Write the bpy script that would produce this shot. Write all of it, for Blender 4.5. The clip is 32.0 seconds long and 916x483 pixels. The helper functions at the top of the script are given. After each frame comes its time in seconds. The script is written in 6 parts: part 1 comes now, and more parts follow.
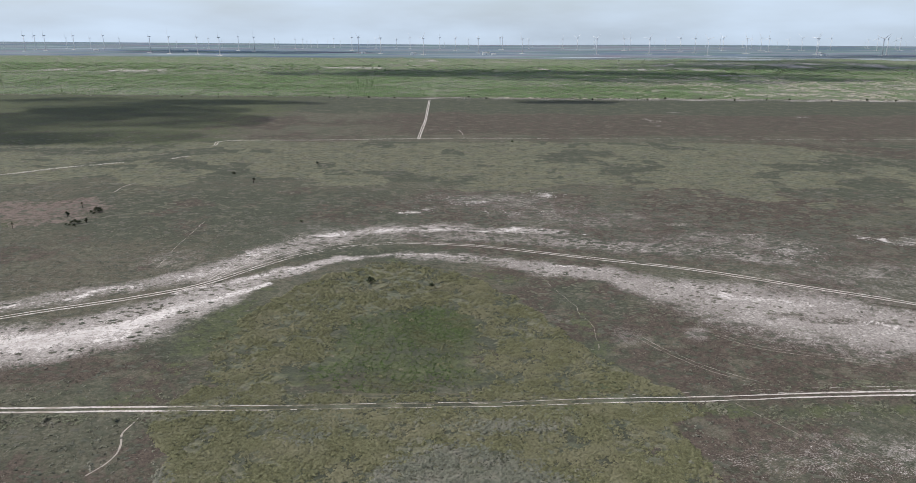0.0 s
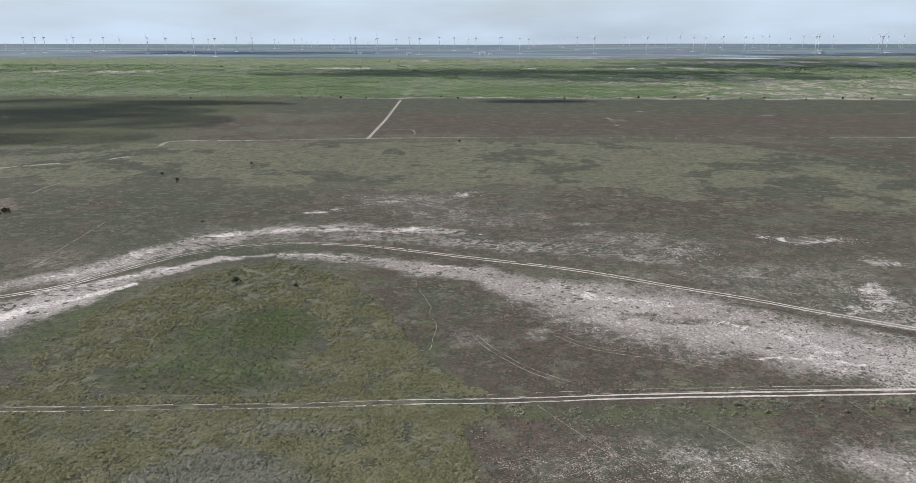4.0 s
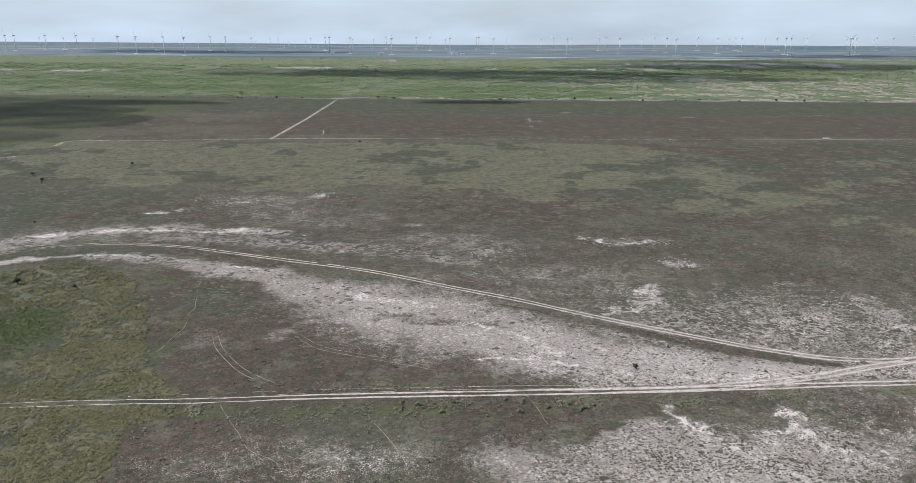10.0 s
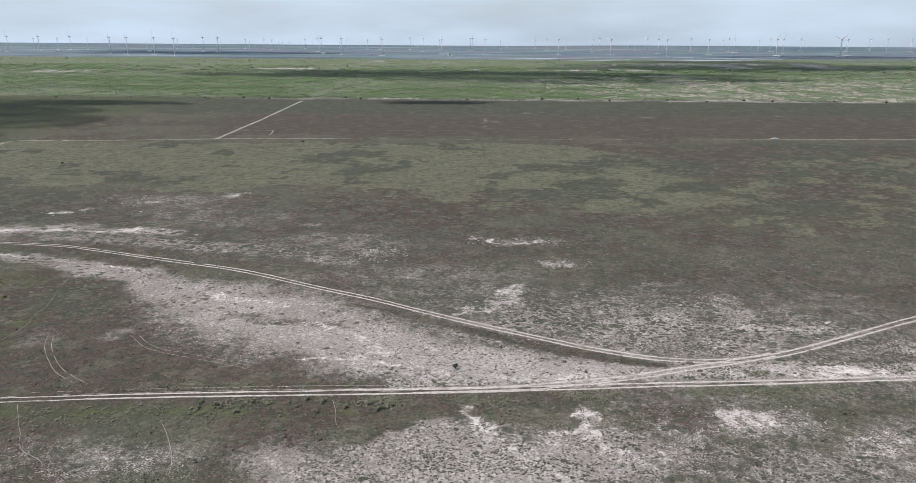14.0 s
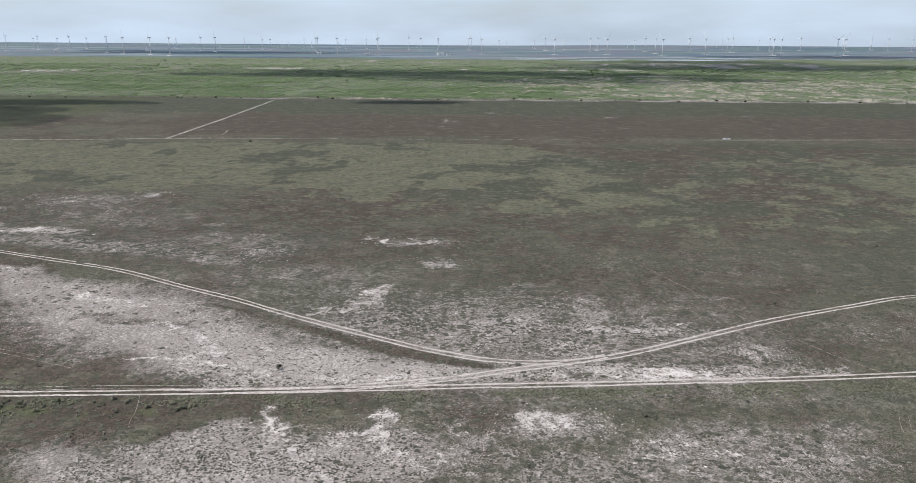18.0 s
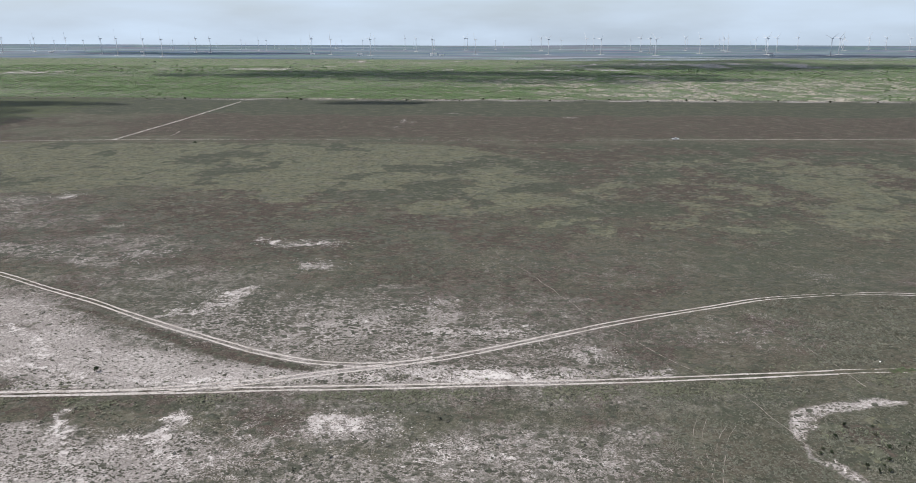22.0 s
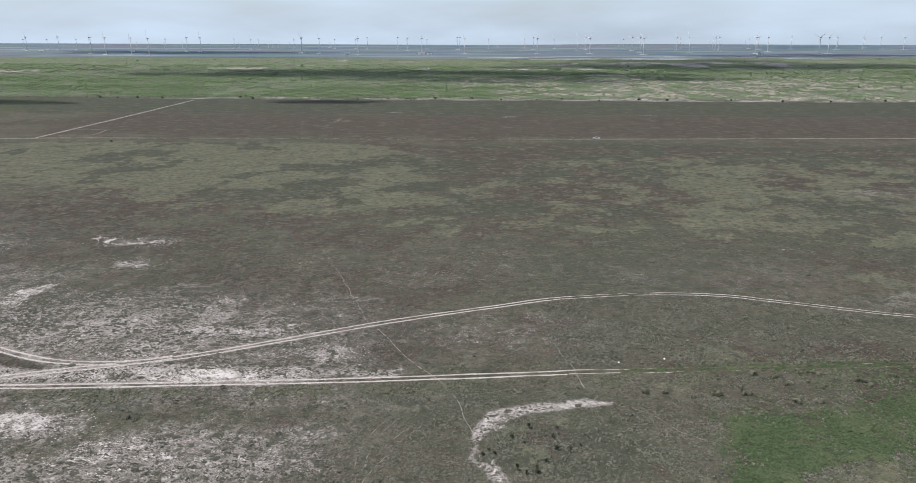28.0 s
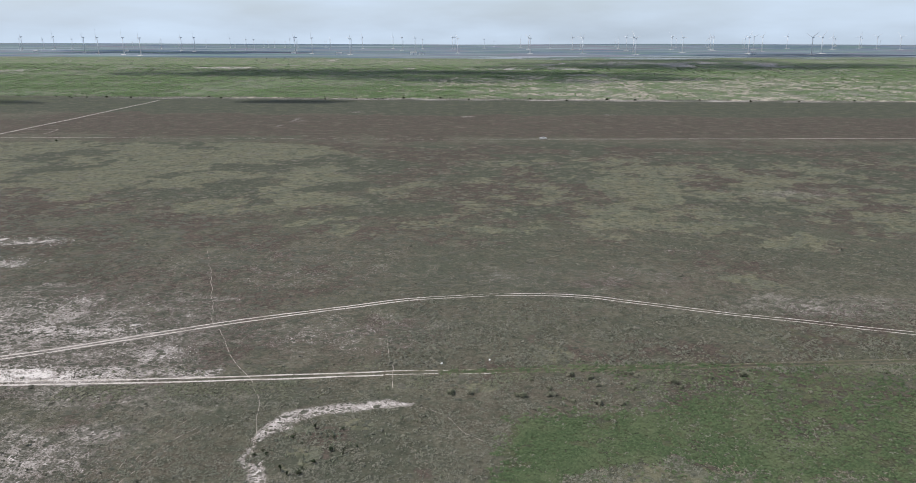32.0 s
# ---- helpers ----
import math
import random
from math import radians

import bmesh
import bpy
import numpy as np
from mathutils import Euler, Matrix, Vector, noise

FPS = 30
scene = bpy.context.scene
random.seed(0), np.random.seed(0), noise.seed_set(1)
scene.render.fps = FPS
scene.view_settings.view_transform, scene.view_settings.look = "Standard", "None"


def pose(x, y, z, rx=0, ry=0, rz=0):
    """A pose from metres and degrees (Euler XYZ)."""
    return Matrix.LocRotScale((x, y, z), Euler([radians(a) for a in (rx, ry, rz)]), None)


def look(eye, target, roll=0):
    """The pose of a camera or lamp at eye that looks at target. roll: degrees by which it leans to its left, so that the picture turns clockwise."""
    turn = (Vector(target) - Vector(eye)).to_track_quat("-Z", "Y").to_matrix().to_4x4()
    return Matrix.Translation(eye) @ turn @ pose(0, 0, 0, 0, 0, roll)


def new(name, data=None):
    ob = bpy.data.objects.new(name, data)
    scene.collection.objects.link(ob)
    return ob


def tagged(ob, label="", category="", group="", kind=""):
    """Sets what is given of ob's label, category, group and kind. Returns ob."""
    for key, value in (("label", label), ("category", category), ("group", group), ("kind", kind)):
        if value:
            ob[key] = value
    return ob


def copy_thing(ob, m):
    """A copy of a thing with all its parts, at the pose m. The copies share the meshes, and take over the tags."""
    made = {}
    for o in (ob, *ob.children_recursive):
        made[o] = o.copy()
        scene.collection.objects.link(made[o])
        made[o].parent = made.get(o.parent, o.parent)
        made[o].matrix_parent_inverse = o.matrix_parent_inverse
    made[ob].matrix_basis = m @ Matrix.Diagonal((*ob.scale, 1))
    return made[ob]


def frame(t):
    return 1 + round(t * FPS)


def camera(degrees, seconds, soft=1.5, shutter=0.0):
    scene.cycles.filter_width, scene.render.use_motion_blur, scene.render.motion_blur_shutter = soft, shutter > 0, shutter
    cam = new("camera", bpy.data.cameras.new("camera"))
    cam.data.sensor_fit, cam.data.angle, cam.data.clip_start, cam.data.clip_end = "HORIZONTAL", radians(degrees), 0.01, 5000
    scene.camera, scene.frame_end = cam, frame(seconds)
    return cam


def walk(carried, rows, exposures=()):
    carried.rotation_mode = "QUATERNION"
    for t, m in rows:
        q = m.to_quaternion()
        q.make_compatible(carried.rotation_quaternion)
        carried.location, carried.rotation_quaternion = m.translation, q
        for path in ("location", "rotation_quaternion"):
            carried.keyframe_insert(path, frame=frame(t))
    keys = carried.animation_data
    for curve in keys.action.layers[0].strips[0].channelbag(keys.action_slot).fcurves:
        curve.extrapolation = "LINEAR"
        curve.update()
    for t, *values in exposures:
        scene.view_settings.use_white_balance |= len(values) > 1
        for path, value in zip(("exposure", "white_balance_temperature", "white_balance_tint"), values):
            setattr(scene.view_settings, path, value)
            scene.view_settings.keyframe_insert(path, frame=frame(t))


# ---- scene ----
cam = camera(65.0, 32.0, soft=0.6)
PATH = [
    (0, (0.744, -0.972, 78.514), (0.75, 0.95, 77.961), 0.4),
    (0.5, (6.021, -0.947, 78.414), (6.029, 0.975, 77.861), 0.6),
    (1, (11.529, -0.85, 78.338), (11.536, 1.072, 77.785), 0.5),
    (1.5, (17.333, -0.609, 78.25), (17.336, 1.314, 77.698), 0.6),
    (2, (23.316, -0.235, 78.173), (23.311, 1.687, 77.621), 0.4),
    (2.5, (29.367, 0.337, 78.098), (29.355, 2.259, 77.545), 0.0),
    (3, (35.344, 0.874, 78.008), (35.328, 2.797, 77.456), 0.2),
    (3.5, (41.314, 1.124, 78.032), (41.295, 3.046, 77.479), 0.1),
    (5.5, (64.403, -0.407, 78.921), (64.39, 1.515, 78.368), 0.2),
    (6, (70.154, -0.378, 79.053), (70.152, 1.544, 78.5), 0.2),
    (6.5, (75.913, -0.311, 79.136), (75.922, 1.611, 78.583), 0.3),
    (7, (81.628, -0.388, 79.24), (81.644, 1.534, 78.688), 0.3),
    (7.5, (87.299, -0.423, 79.322), (87.315, 1.499, 78.77), 0.3),
    (8, (92.898, -0.488, 79.371), (92.915, 1.435, 78.819), 0.3),
    (8.5, (98.549, -0.507, 79.427), (98.566, 1.415, 78.874), 0.3),
    (9, (104.164, -0.466, 79.458), (104.18, 1.456, 78.905), 0.3),
    (9.5, (109.667, -0.455, 79.441), (109.679, 1.467, 78.888), 0.2),
    (10, (115.115, -0.432, 79.375), (115.124, 1.489, 78.822), 0.4),
    (10.5, (120.636, -0.406, 79.337), (120.642, 1.515, 78.783), 0.4),
    (11, (126.109, -0.364, 79.261), (126.116, 1.557, 78.708), 0.5),
    (11.5, (131.765, -0.231, 79.228), (131.772, 1.691, 78.674), 0.5),
    (12, (137.551, -0.007, 79.174), (137.556, 1.915, 78.621), 0.5),
    (12.5, (143.369, 0.217, 79.146), (143.372, 2.139, 78.593), 0.4),
    (13, (149.073, 0.343, 79.123), (149.076, 2.265, 78.569), 0.4),
    (13.5, (154.696, 0.303, 79.108), (154.697, 2.225, 78.555), 0.3),
    (14, (160.234, 0.269, 79.056), (160.236, 2.192, 78.505), 0.4),
    (14.5, (165.848, 0.353, 79.038), (165.846, 2.275, 78.486), 0.3),
    (16.5, (187.962, 0.838, 79.216), (187.95, 2.76, 78.664), 0.4),
    (17, (193.654, 0.826, 79.283), (193.641, 2.749, 78.731), 0.4),
    (17.5, (199.471, 0.779, 79.379), (199.454, 2.702, 78.828), 0.4),
    (18, (205.297, 0.893, 79.464), (205.28, 2.816, 78.912), 0.4),
    (18.5, (211.064, 1.268, 79.481), (211.046, 3.19, 78.929), 0.3),
    (19, (216.875, 1.523, 79.535), (216.855, 3.446, 78.983), 0.3),
    (19.5, (222.687, 1.763, 79.593), (222.665, 3.686, 79.043), 0.4),
    (20, (228.385, 2.075, 79.629), (228.361, 3.997, 79.078), 0.4),
    (20.5, (234.178, 2.182, 79.665), (234.155, 4.104, 79.115), 0.3),
    (21, (239.983, 2.192, 79.712), (239.957, 4.114, 79.161), 0.4),
    (21.5, (245.684, 2.381, 79.698), (245.658, 4.304, 79.147), 0.3),
    (22, (251.256, 2.695, 79.649), (251.224, 4.617, 79.098), 0.2),
    (22.5, (256.815, 3.109, 79.522), (256.781, 5.031, 78.971), 0.2),
    (23, (262.32, 3.441, 79.448), (262.284, 5.363, 78.896), 0.2),
    (23.5, (268.038, 3.745, 79.404), (268.0, 5.667, 78.852), 0.1),
    (24, (273.809, 3.917, 79.463), (273.768, 5.839, 78.91), 0.1),
    (24.5, (279.615, 3.876, 79.522), (279.571, 5.798, 78.969), 0.1),
    (25, (285.365, 3.984, 79.559), (285.321, 5.906, 79.006), 0.1),
    (25.5, (291.249, 4.029, 79.583), (291.201, 5.95, 79.03), 0.1),
    (27.5, (313.511, 4.729, 79.555), (313.464, 6.651, 79.002), 0.2),
    (28, (319.237, 4.883, 79.59), (319.19, 6.804, 79.037), 0.2),
    (28.5, (325.128, 4.96, 79.683), (325.076, 6.881, 79.13), 0.1),
    (29, (330.809, 5.127, 79.739), (330.757, 7.048, 79.185), 0.1),
    (29.5, (336.461, 5.314, 79.798), (336.408, 7.235, 79.245), 0.1),
    (30, (342.14, 5.511, 79.839), (342.085, 7.432, 79.285), 0.2),
    (30.5, (347.94, 5.647, 79.876), (347.882, 7.568, 79.323), 0.1),
    (31, (353.681, 5.877, 79.914), (353.622, 7.798, 79.36), 0.1),
    (31.5, (359.42, 6.104, 79.899), (359.36, 8.025, 79.345), 0.0),
    (32, (364.906, 6.51, 79.86), (364.848, 8.431, 79.306), 0.2),
]
walk(cam, [(t, look(eye, target, roll)) for t, eye, target, roll in PATH], [(0, 0.30, 6400, 10.5), (32, 0.30, 6400, 10.5)])

# ---- world, sun, exposure ----
SUN_AZ, SUN_EL = 263.0, 57.0   # degrees clockwise from +y, degrees above the ground
saz, sel = radians(SUN_AZ), radians(SUN_EL)
SUN_DIR = Vector((math.sin(saz) * math.cos(sel), math.cos(saz) * math.cos(sel), math.sin(sel)))
sun_data = bpy.data.lights.new("sun", "SUN")
sun_data.energy, sun_data.angle, sun_data.color = 3.3, radians(0.6), (1.0, 0.97, 0.93)
sun = new("sun", sun_data)
sun.matrix_world = look(SUN_DIR * 900, (0, 0, 0))

world = bpy.data.worlds.new("world")
scene.world = world
world.use_nodes = True
wn, wl = world.node_tree.nodes, world.node_tree.links
wn.clear()
w_out = wn.new("ShaderNodeOutputWorld")
w_bg = wn.new("ShaderNodeBackground")
w_sky = wn.new("ShaderNodeTexSky")
w_sky.sky_type, w_sky.sun_disc = "NISHITA", False
w_sky.sun_elevation, w_sky.sun_rotation = sel, saz
w_sky.dust_density, w_sky.air_density, w_sky.altitude = 2.0, 1.0, 0
w_co = wn.new("ShaderNodeTexCoord")
w_map = wn.new("ShaderNodeMapping")
w_map.inputs["Scale"].default_value = (3.0, 3.0, 14.0)
w_noise = wn.new("ShaderNodeTexNoise")
w_noise.inputs["Scale"].default_value, w_noise.inputs["Detail"].default_value = 1.3, 5.0
w_sep = wn.new("ShaderNodeSeparateXYZ")
w_veil = wn.new("ShaderNodeMapRange")          # thin cloud veil, densest towards the horizon
w_veil.inputs["From Min"].default_value, w_veil.inputs["From Max"].default_value = 0.0, 0.6
w_veil.inputs["To Min"].default_value, w_veil.inputs["To Max"].default_value = 0.86, 0.12
w_cloud = wn.new("ShaderNodeMapRange")
w_cloud.inputs["From Min"].default_value, w_cloud.inputs["From Max"].default_value = 0.35, 0.70
w_cloud.inputs["To Min"].default_value, w_cloud.inputs["To Max"].default_value = -0.22, 0.14
w_sum = wn.new("ShaderNodeMath")
w_sum.operation, w_sum.use_clamp = "ADD", True
w_mix = wn.new("ShaderNodeMixRGB")
w_mix.inputs["Color2"].default_value = (5.0, 6.0, 7.2, 1)
wl.new(w_co.outputs["Generated"], w_map.inputs["Vector"])
wl.new(w_co.outputs["Generated"], w_sep.inputs["Vector"])
wl.new(w_sep.outputs["Z"], w_veil.inputs["Value"])
wl.new(w_map.outputs["Vector"], w_noise.inputs["Vector"])
wl.new(w_noise.outputs["Fac"], w_cloud.inputs["Value"])
wl.new(w_veil.outputs["Result"], w_sum.inputs[0])
wl.new(w_cloud.outputs["Result"], w_sum.inputs[1])
wl.new(w_sum.outputs["Value"], w_mix.inputs["Fac"])
wl.new(w_sky.outputs["Color"], w_mix.inputs["Color1"])
wl.new(w_mix.outputs["Color"], w_bg.inputs["Color"])
w_bg.inputs["Strength"].default_value = 0.105
wl.new(w_bg.outputs["Background"], w_out.inputs["Surface"])


# ---- noise and plan functions ----
def vnoise(x, y, seed):
    xi, yi = np.floor(x).astype(np.int64), np.floor(y).astype(np.int64)
    fx, fy = x - xi, y - yi
    fx, fy = fx * fx * (3 - 2 * fx), fy * fy * (3 - 2 * fy)

    def h(a, b):
        v = (a * 374761393 + b * 668265263 + seed * 974711) & 0x7FFFFFFF
        v = ((v ^ (v >> 13)) * 1274126177) & 0x7FFFFFFF
        return ((v ^ (v >> 16)) & 0xFFFF) / 65535.0

    a = h(xi, yi) * (1 - fx) + h(xi + 1, yi) * fx
    b = h(xi, yi + 1) * (1 - fx) + h(xi + 1, yi + 1) * fx
    return a * (1 - fy) + b * fy


def fbm(x, y, size, seed, octaves=4):
    x, y = np.asarray(x, float) / size, np.asarray(y, float) / size
    total, amp, norm = 0.0, 1.0, 0.0
    for k in range(octaves):
        total = total + amp * vnoise(x * 2 ** k + 17.3 * k, y * 2 ** k - 9.1 * k, seed + k)
        norm += amp
        amp *= 0.55
    return total / norm


def soft(v, a, b):
    t = np.clip((v - a) / (b - a), 0, 1)
    return t * t * (3 - 2 * t)


def band(x, y, pts):
    """1 on the middle of a strip given by (x, y, half width), falling to 0 outside."""
    best = np.zeros_like(x)
    for (ax, ay, aw), (bx, by, bw) in zip(pts, pts[1:]):
        dx, dy = bx - ax, by - ay
        t = np.clip(((x - ax) * dx + (y - ay) * dy) / (dx * dx + dy * dy), 0, 1)
        d = np.hypot(x - ax - t * dx, y - ay - t * dy) / (aw + t * (bw - aw))
        best = np.maximum(best, 1 - soft(d, 0.1, 1.75))
    return best


def blobs(x, y, items):
    best = np.zeros_like(x)
    for cx, cy, rx, ry, s in items:
        d = np.hypot((x - cx) / rx, (y - cy) / ry)
        best = np.maximum(best, s * (1 - soft(d, 0.1, 1.5)))
    return best


def ground_z(x, y):
    x, y = np.asarray(x, float), np.asarray(y, float)
    near = 1 - soft(y, 330, 470)
    return 0.7 * (fbm(x, y, 60, 3, 2) - 0.5) * near + 5.5 * soft(y, 950, 2600) + 10.0 * soft(x, 200, 1600) * soft(y, 1300, 2800) + 6.0 * soft(y, 3000, 5100)


def gz(x, y):
    return float(ground_z(np.array([x]), np.array([y]))[0])


def sheet(x, y, pts, lo=0.55, hi=1.25):
    """1 over a strip given by (x, y, half width), with its own softness at the rim."""
    best = np.zeros_like(x)
    for (ax, ay, aw), (bx, by, bw) in zip(pts, pts[1:]):
        dx, dy = bx - ax, by - ay
        t = np.clip(((x - ax) * dx + (y - ay) * dy) / (dx * dx + dy * dy), 0, 1)
        d = np.hypot(x - ax - t * dx, y - ay - t * dy) / (aw + t * (bw - aw))
        best = np.maximum(best, 1 - soft(d, lo, hi))
    return best


def crisp(x, y, items, lo=0.55, hi=1.15):
    best = np.zeros_like(x)
    for cx, cy, rx, ry, s in items:
        d = np.hypot((x - cx) / rx, (y - cy) / ry)
        best = np.maximum(best, s * (1 - soft(d, lo, hi)))
    return best


# thin, trodden clay: strips (x, y, half width) and patches (x, y, radius x, radius y, strength)
THIN_FAN = [(58, 222, 7), (72, 216, 14), (87, 206, 20), (104, 197, 22), (119, 187, 20), (134, 178, 18), (151, 170, 14), (167, 166, 11), (186, 162, 8), (206, 159.5, 5)]
THIN_CROSS = [(148, 156, 3), (177, 156.5, 4.5), (206, 159, 5), (240, 161.5, 6.5), (270, 163, 6), (300, 164, 2)]
THIN_ARC = [(0, 280, 8), (28, 277, 9), (55, 271, 10), (90, 261, 9), (120, 247, 6)]
THIN_INNER = [(-24, 253, 3), (5, 250, 5), (30, 239, 8), (52, 232, 8), (68, 224, 6)]
THIN_LEFT = [(-150, 156, 15), (-122, 168, 14), (-108, 174, 13), (-95, 181, 13), (-84, 194, 11), (-74, 210, 9), (-64, 224, 6), (-55, 235, 4), (-46, 243, 3), (-35, 251, 2.5)]
THIN_UPPER = [(-150, 186, 4), (-118, 210, 6), (-98, 222, 7), (-83, 233, 9), (-69, 253, 9), (-55, 272, 9), (-35, 287, 8), (-8, 290, 8), (20, 290, 8), (46, 286, 5)]
THIN_FIELD = [(165, 112, 42, 24, .80), (150, 127, 17, 11, .78), (131, 121, 16, 9, .70), (187, 124, 20, 15, .72), (225, 137, 14, 8, .6), (232, 118, 26, 12, .55), (262, 126, 34, 14, .55), (285, 137, 10, 7, .5)]
THIN_PATCHES = [(215, 188, 92, 38, .66), (250, 200, 56, 32, .40), (150, 228, 66, 26, .38), (108, 270, 60, 25, .37), (56, 312, 58, 28, .30), (-20, 285, 60, 20, .4), (240, 152, 90, 12, .36), (20, 345, 50, 24, .3), (283, 175, 14, 8, .66), (470, 216, 42, 12, .36), (25, 345, 32, 20, .40), (90, 123, 30, 9, .34), (-100, 246, 12, 16, .35), (48, 183, 7, 9, .3), (68, 181, 5, 6, .4), (530, 382, 34, 14, .3)]
# bare, shining clay
BARE_CORES = [[(78, 215, 1.4), (86, 211, 2.4), (97, 208, 2.4), (110, 204, 1.0)], [(114, 191, .8), (124, 187, 1.6), (133, 181, 1.8), (143, 172, 2.2)], [(120, 168, .8), (134, 168, 1.8), (147, 165, 2.4), (160, 159.5, 2.4)],
              [(162, 142, 1.8), (167, 133, 2.6), (171, 127, 2.4), (175, 122, 2.2), (180, 118, 1.4)], [(189, 142, 1.6), (187, 134, 2.4), (190, 127, 2.4), (197, 121, 1.5)], [(178, 129, 1.2), (183, 134, 1.7), (188, 139, 1.4)],
              [(160, 199, 1.5), (168, 203, 2.2), (176, 208, 3.0), (175, 216, 2.6), (180, 221, 2.6)], [(166, 281, 1.6), (178, 274, 1.8), (186, 273, 2.4), (196, 281, 1.6)], [(240, 189, 1.0), (255, 188, 1.8), (269, 192, 1.6)]]
LEFT_CORE = [(-150, 160, 9), (-118, 172, 7), (-103, 176, 7.5), (-92, 184, 5.5), (-81, 198, 4), (-71, 210, 3), (-61, 221, 2)]
UPPER_CORE = [(-140, 192, 1.2), (-115, 208, 2), (-99, 220, 3.2), (-91, 225, 3.6), (-83, 231, 4), (-78, 244, 4), (-74, 252, 3.6), (-67, 265, 4.2), (-60, 275, 3.8), (-50, 280, 3.4), (-32, 287, 3.6), (-20, 293, 3), (-8, 291, 3), (10, 288, 1.5), (29, 290, 3.6), (42, 288, 2), (54, 284, .8)]
INNER_CORE = [(-88, 212, 1.2), (-79, 218, 2), (-71, 224, 2.4), (-63, 230, 2.6), (-55, 236.5, 2.4), (-46.6, 243.4, 2), (-35, 251, 1.6), (-19, 255, 1.6), (-6, 255, 1.4), (12, 250.5, 1.4), (20, 246, 1.4), (33, 241, 2.2), (44, 239, 2.2), (54, 237, .7)]
CLAY_KNOLL = [(325.5, 112, 2.0), (324.3, 121, 1.7), (323, 125.5, .8), (320.6, 129, .3), (320.3, 133.4, .4), (321.6, 137.5, 1.9), (324.6, 143.2, 2.3), (332, 148, 1.7), (341, 150, 1.9), (350, 150.8, .9)]
DARK_SIDE = [(128, 206, .5), (142, 199, 1.0), (156, 191, 1.8), (185, 175, 2.8), (204, 166.8, 2.2), (212, 164.5, 1.0)]
CLAY_FAR = [(174, 213, 5, 8, .95), (164, 202, 7, 3, .8), (186, 276, 12, 5, .8), (196, 247, 8, 5, .85), (131, 260, 8, 8, .75), (259, 189, 11, 4, .75), (282, 174, 7, 6, .8), (268, 181, 9, 3, .5), (240, 208, 6, 6, .7), (285, 215, 8, 3, .6), (100, 300, 10, 5, .6), (222, 226, 6, 4, .6), (9, 345, 15, 9, .7), (45, 359, 7, 6, .8),
            (30, 320, 12, 5, .7), (-20, 320, 7, 4, .9), (-12, 327, 5, 3, .9), (110, 283, 20, 5, .6), (224, 138, 10, 5.5, .95), (443, 274, 6, 2.5, .5), (250, 196, 9, 3, .5), (96, 278, 9, 3, .6)]


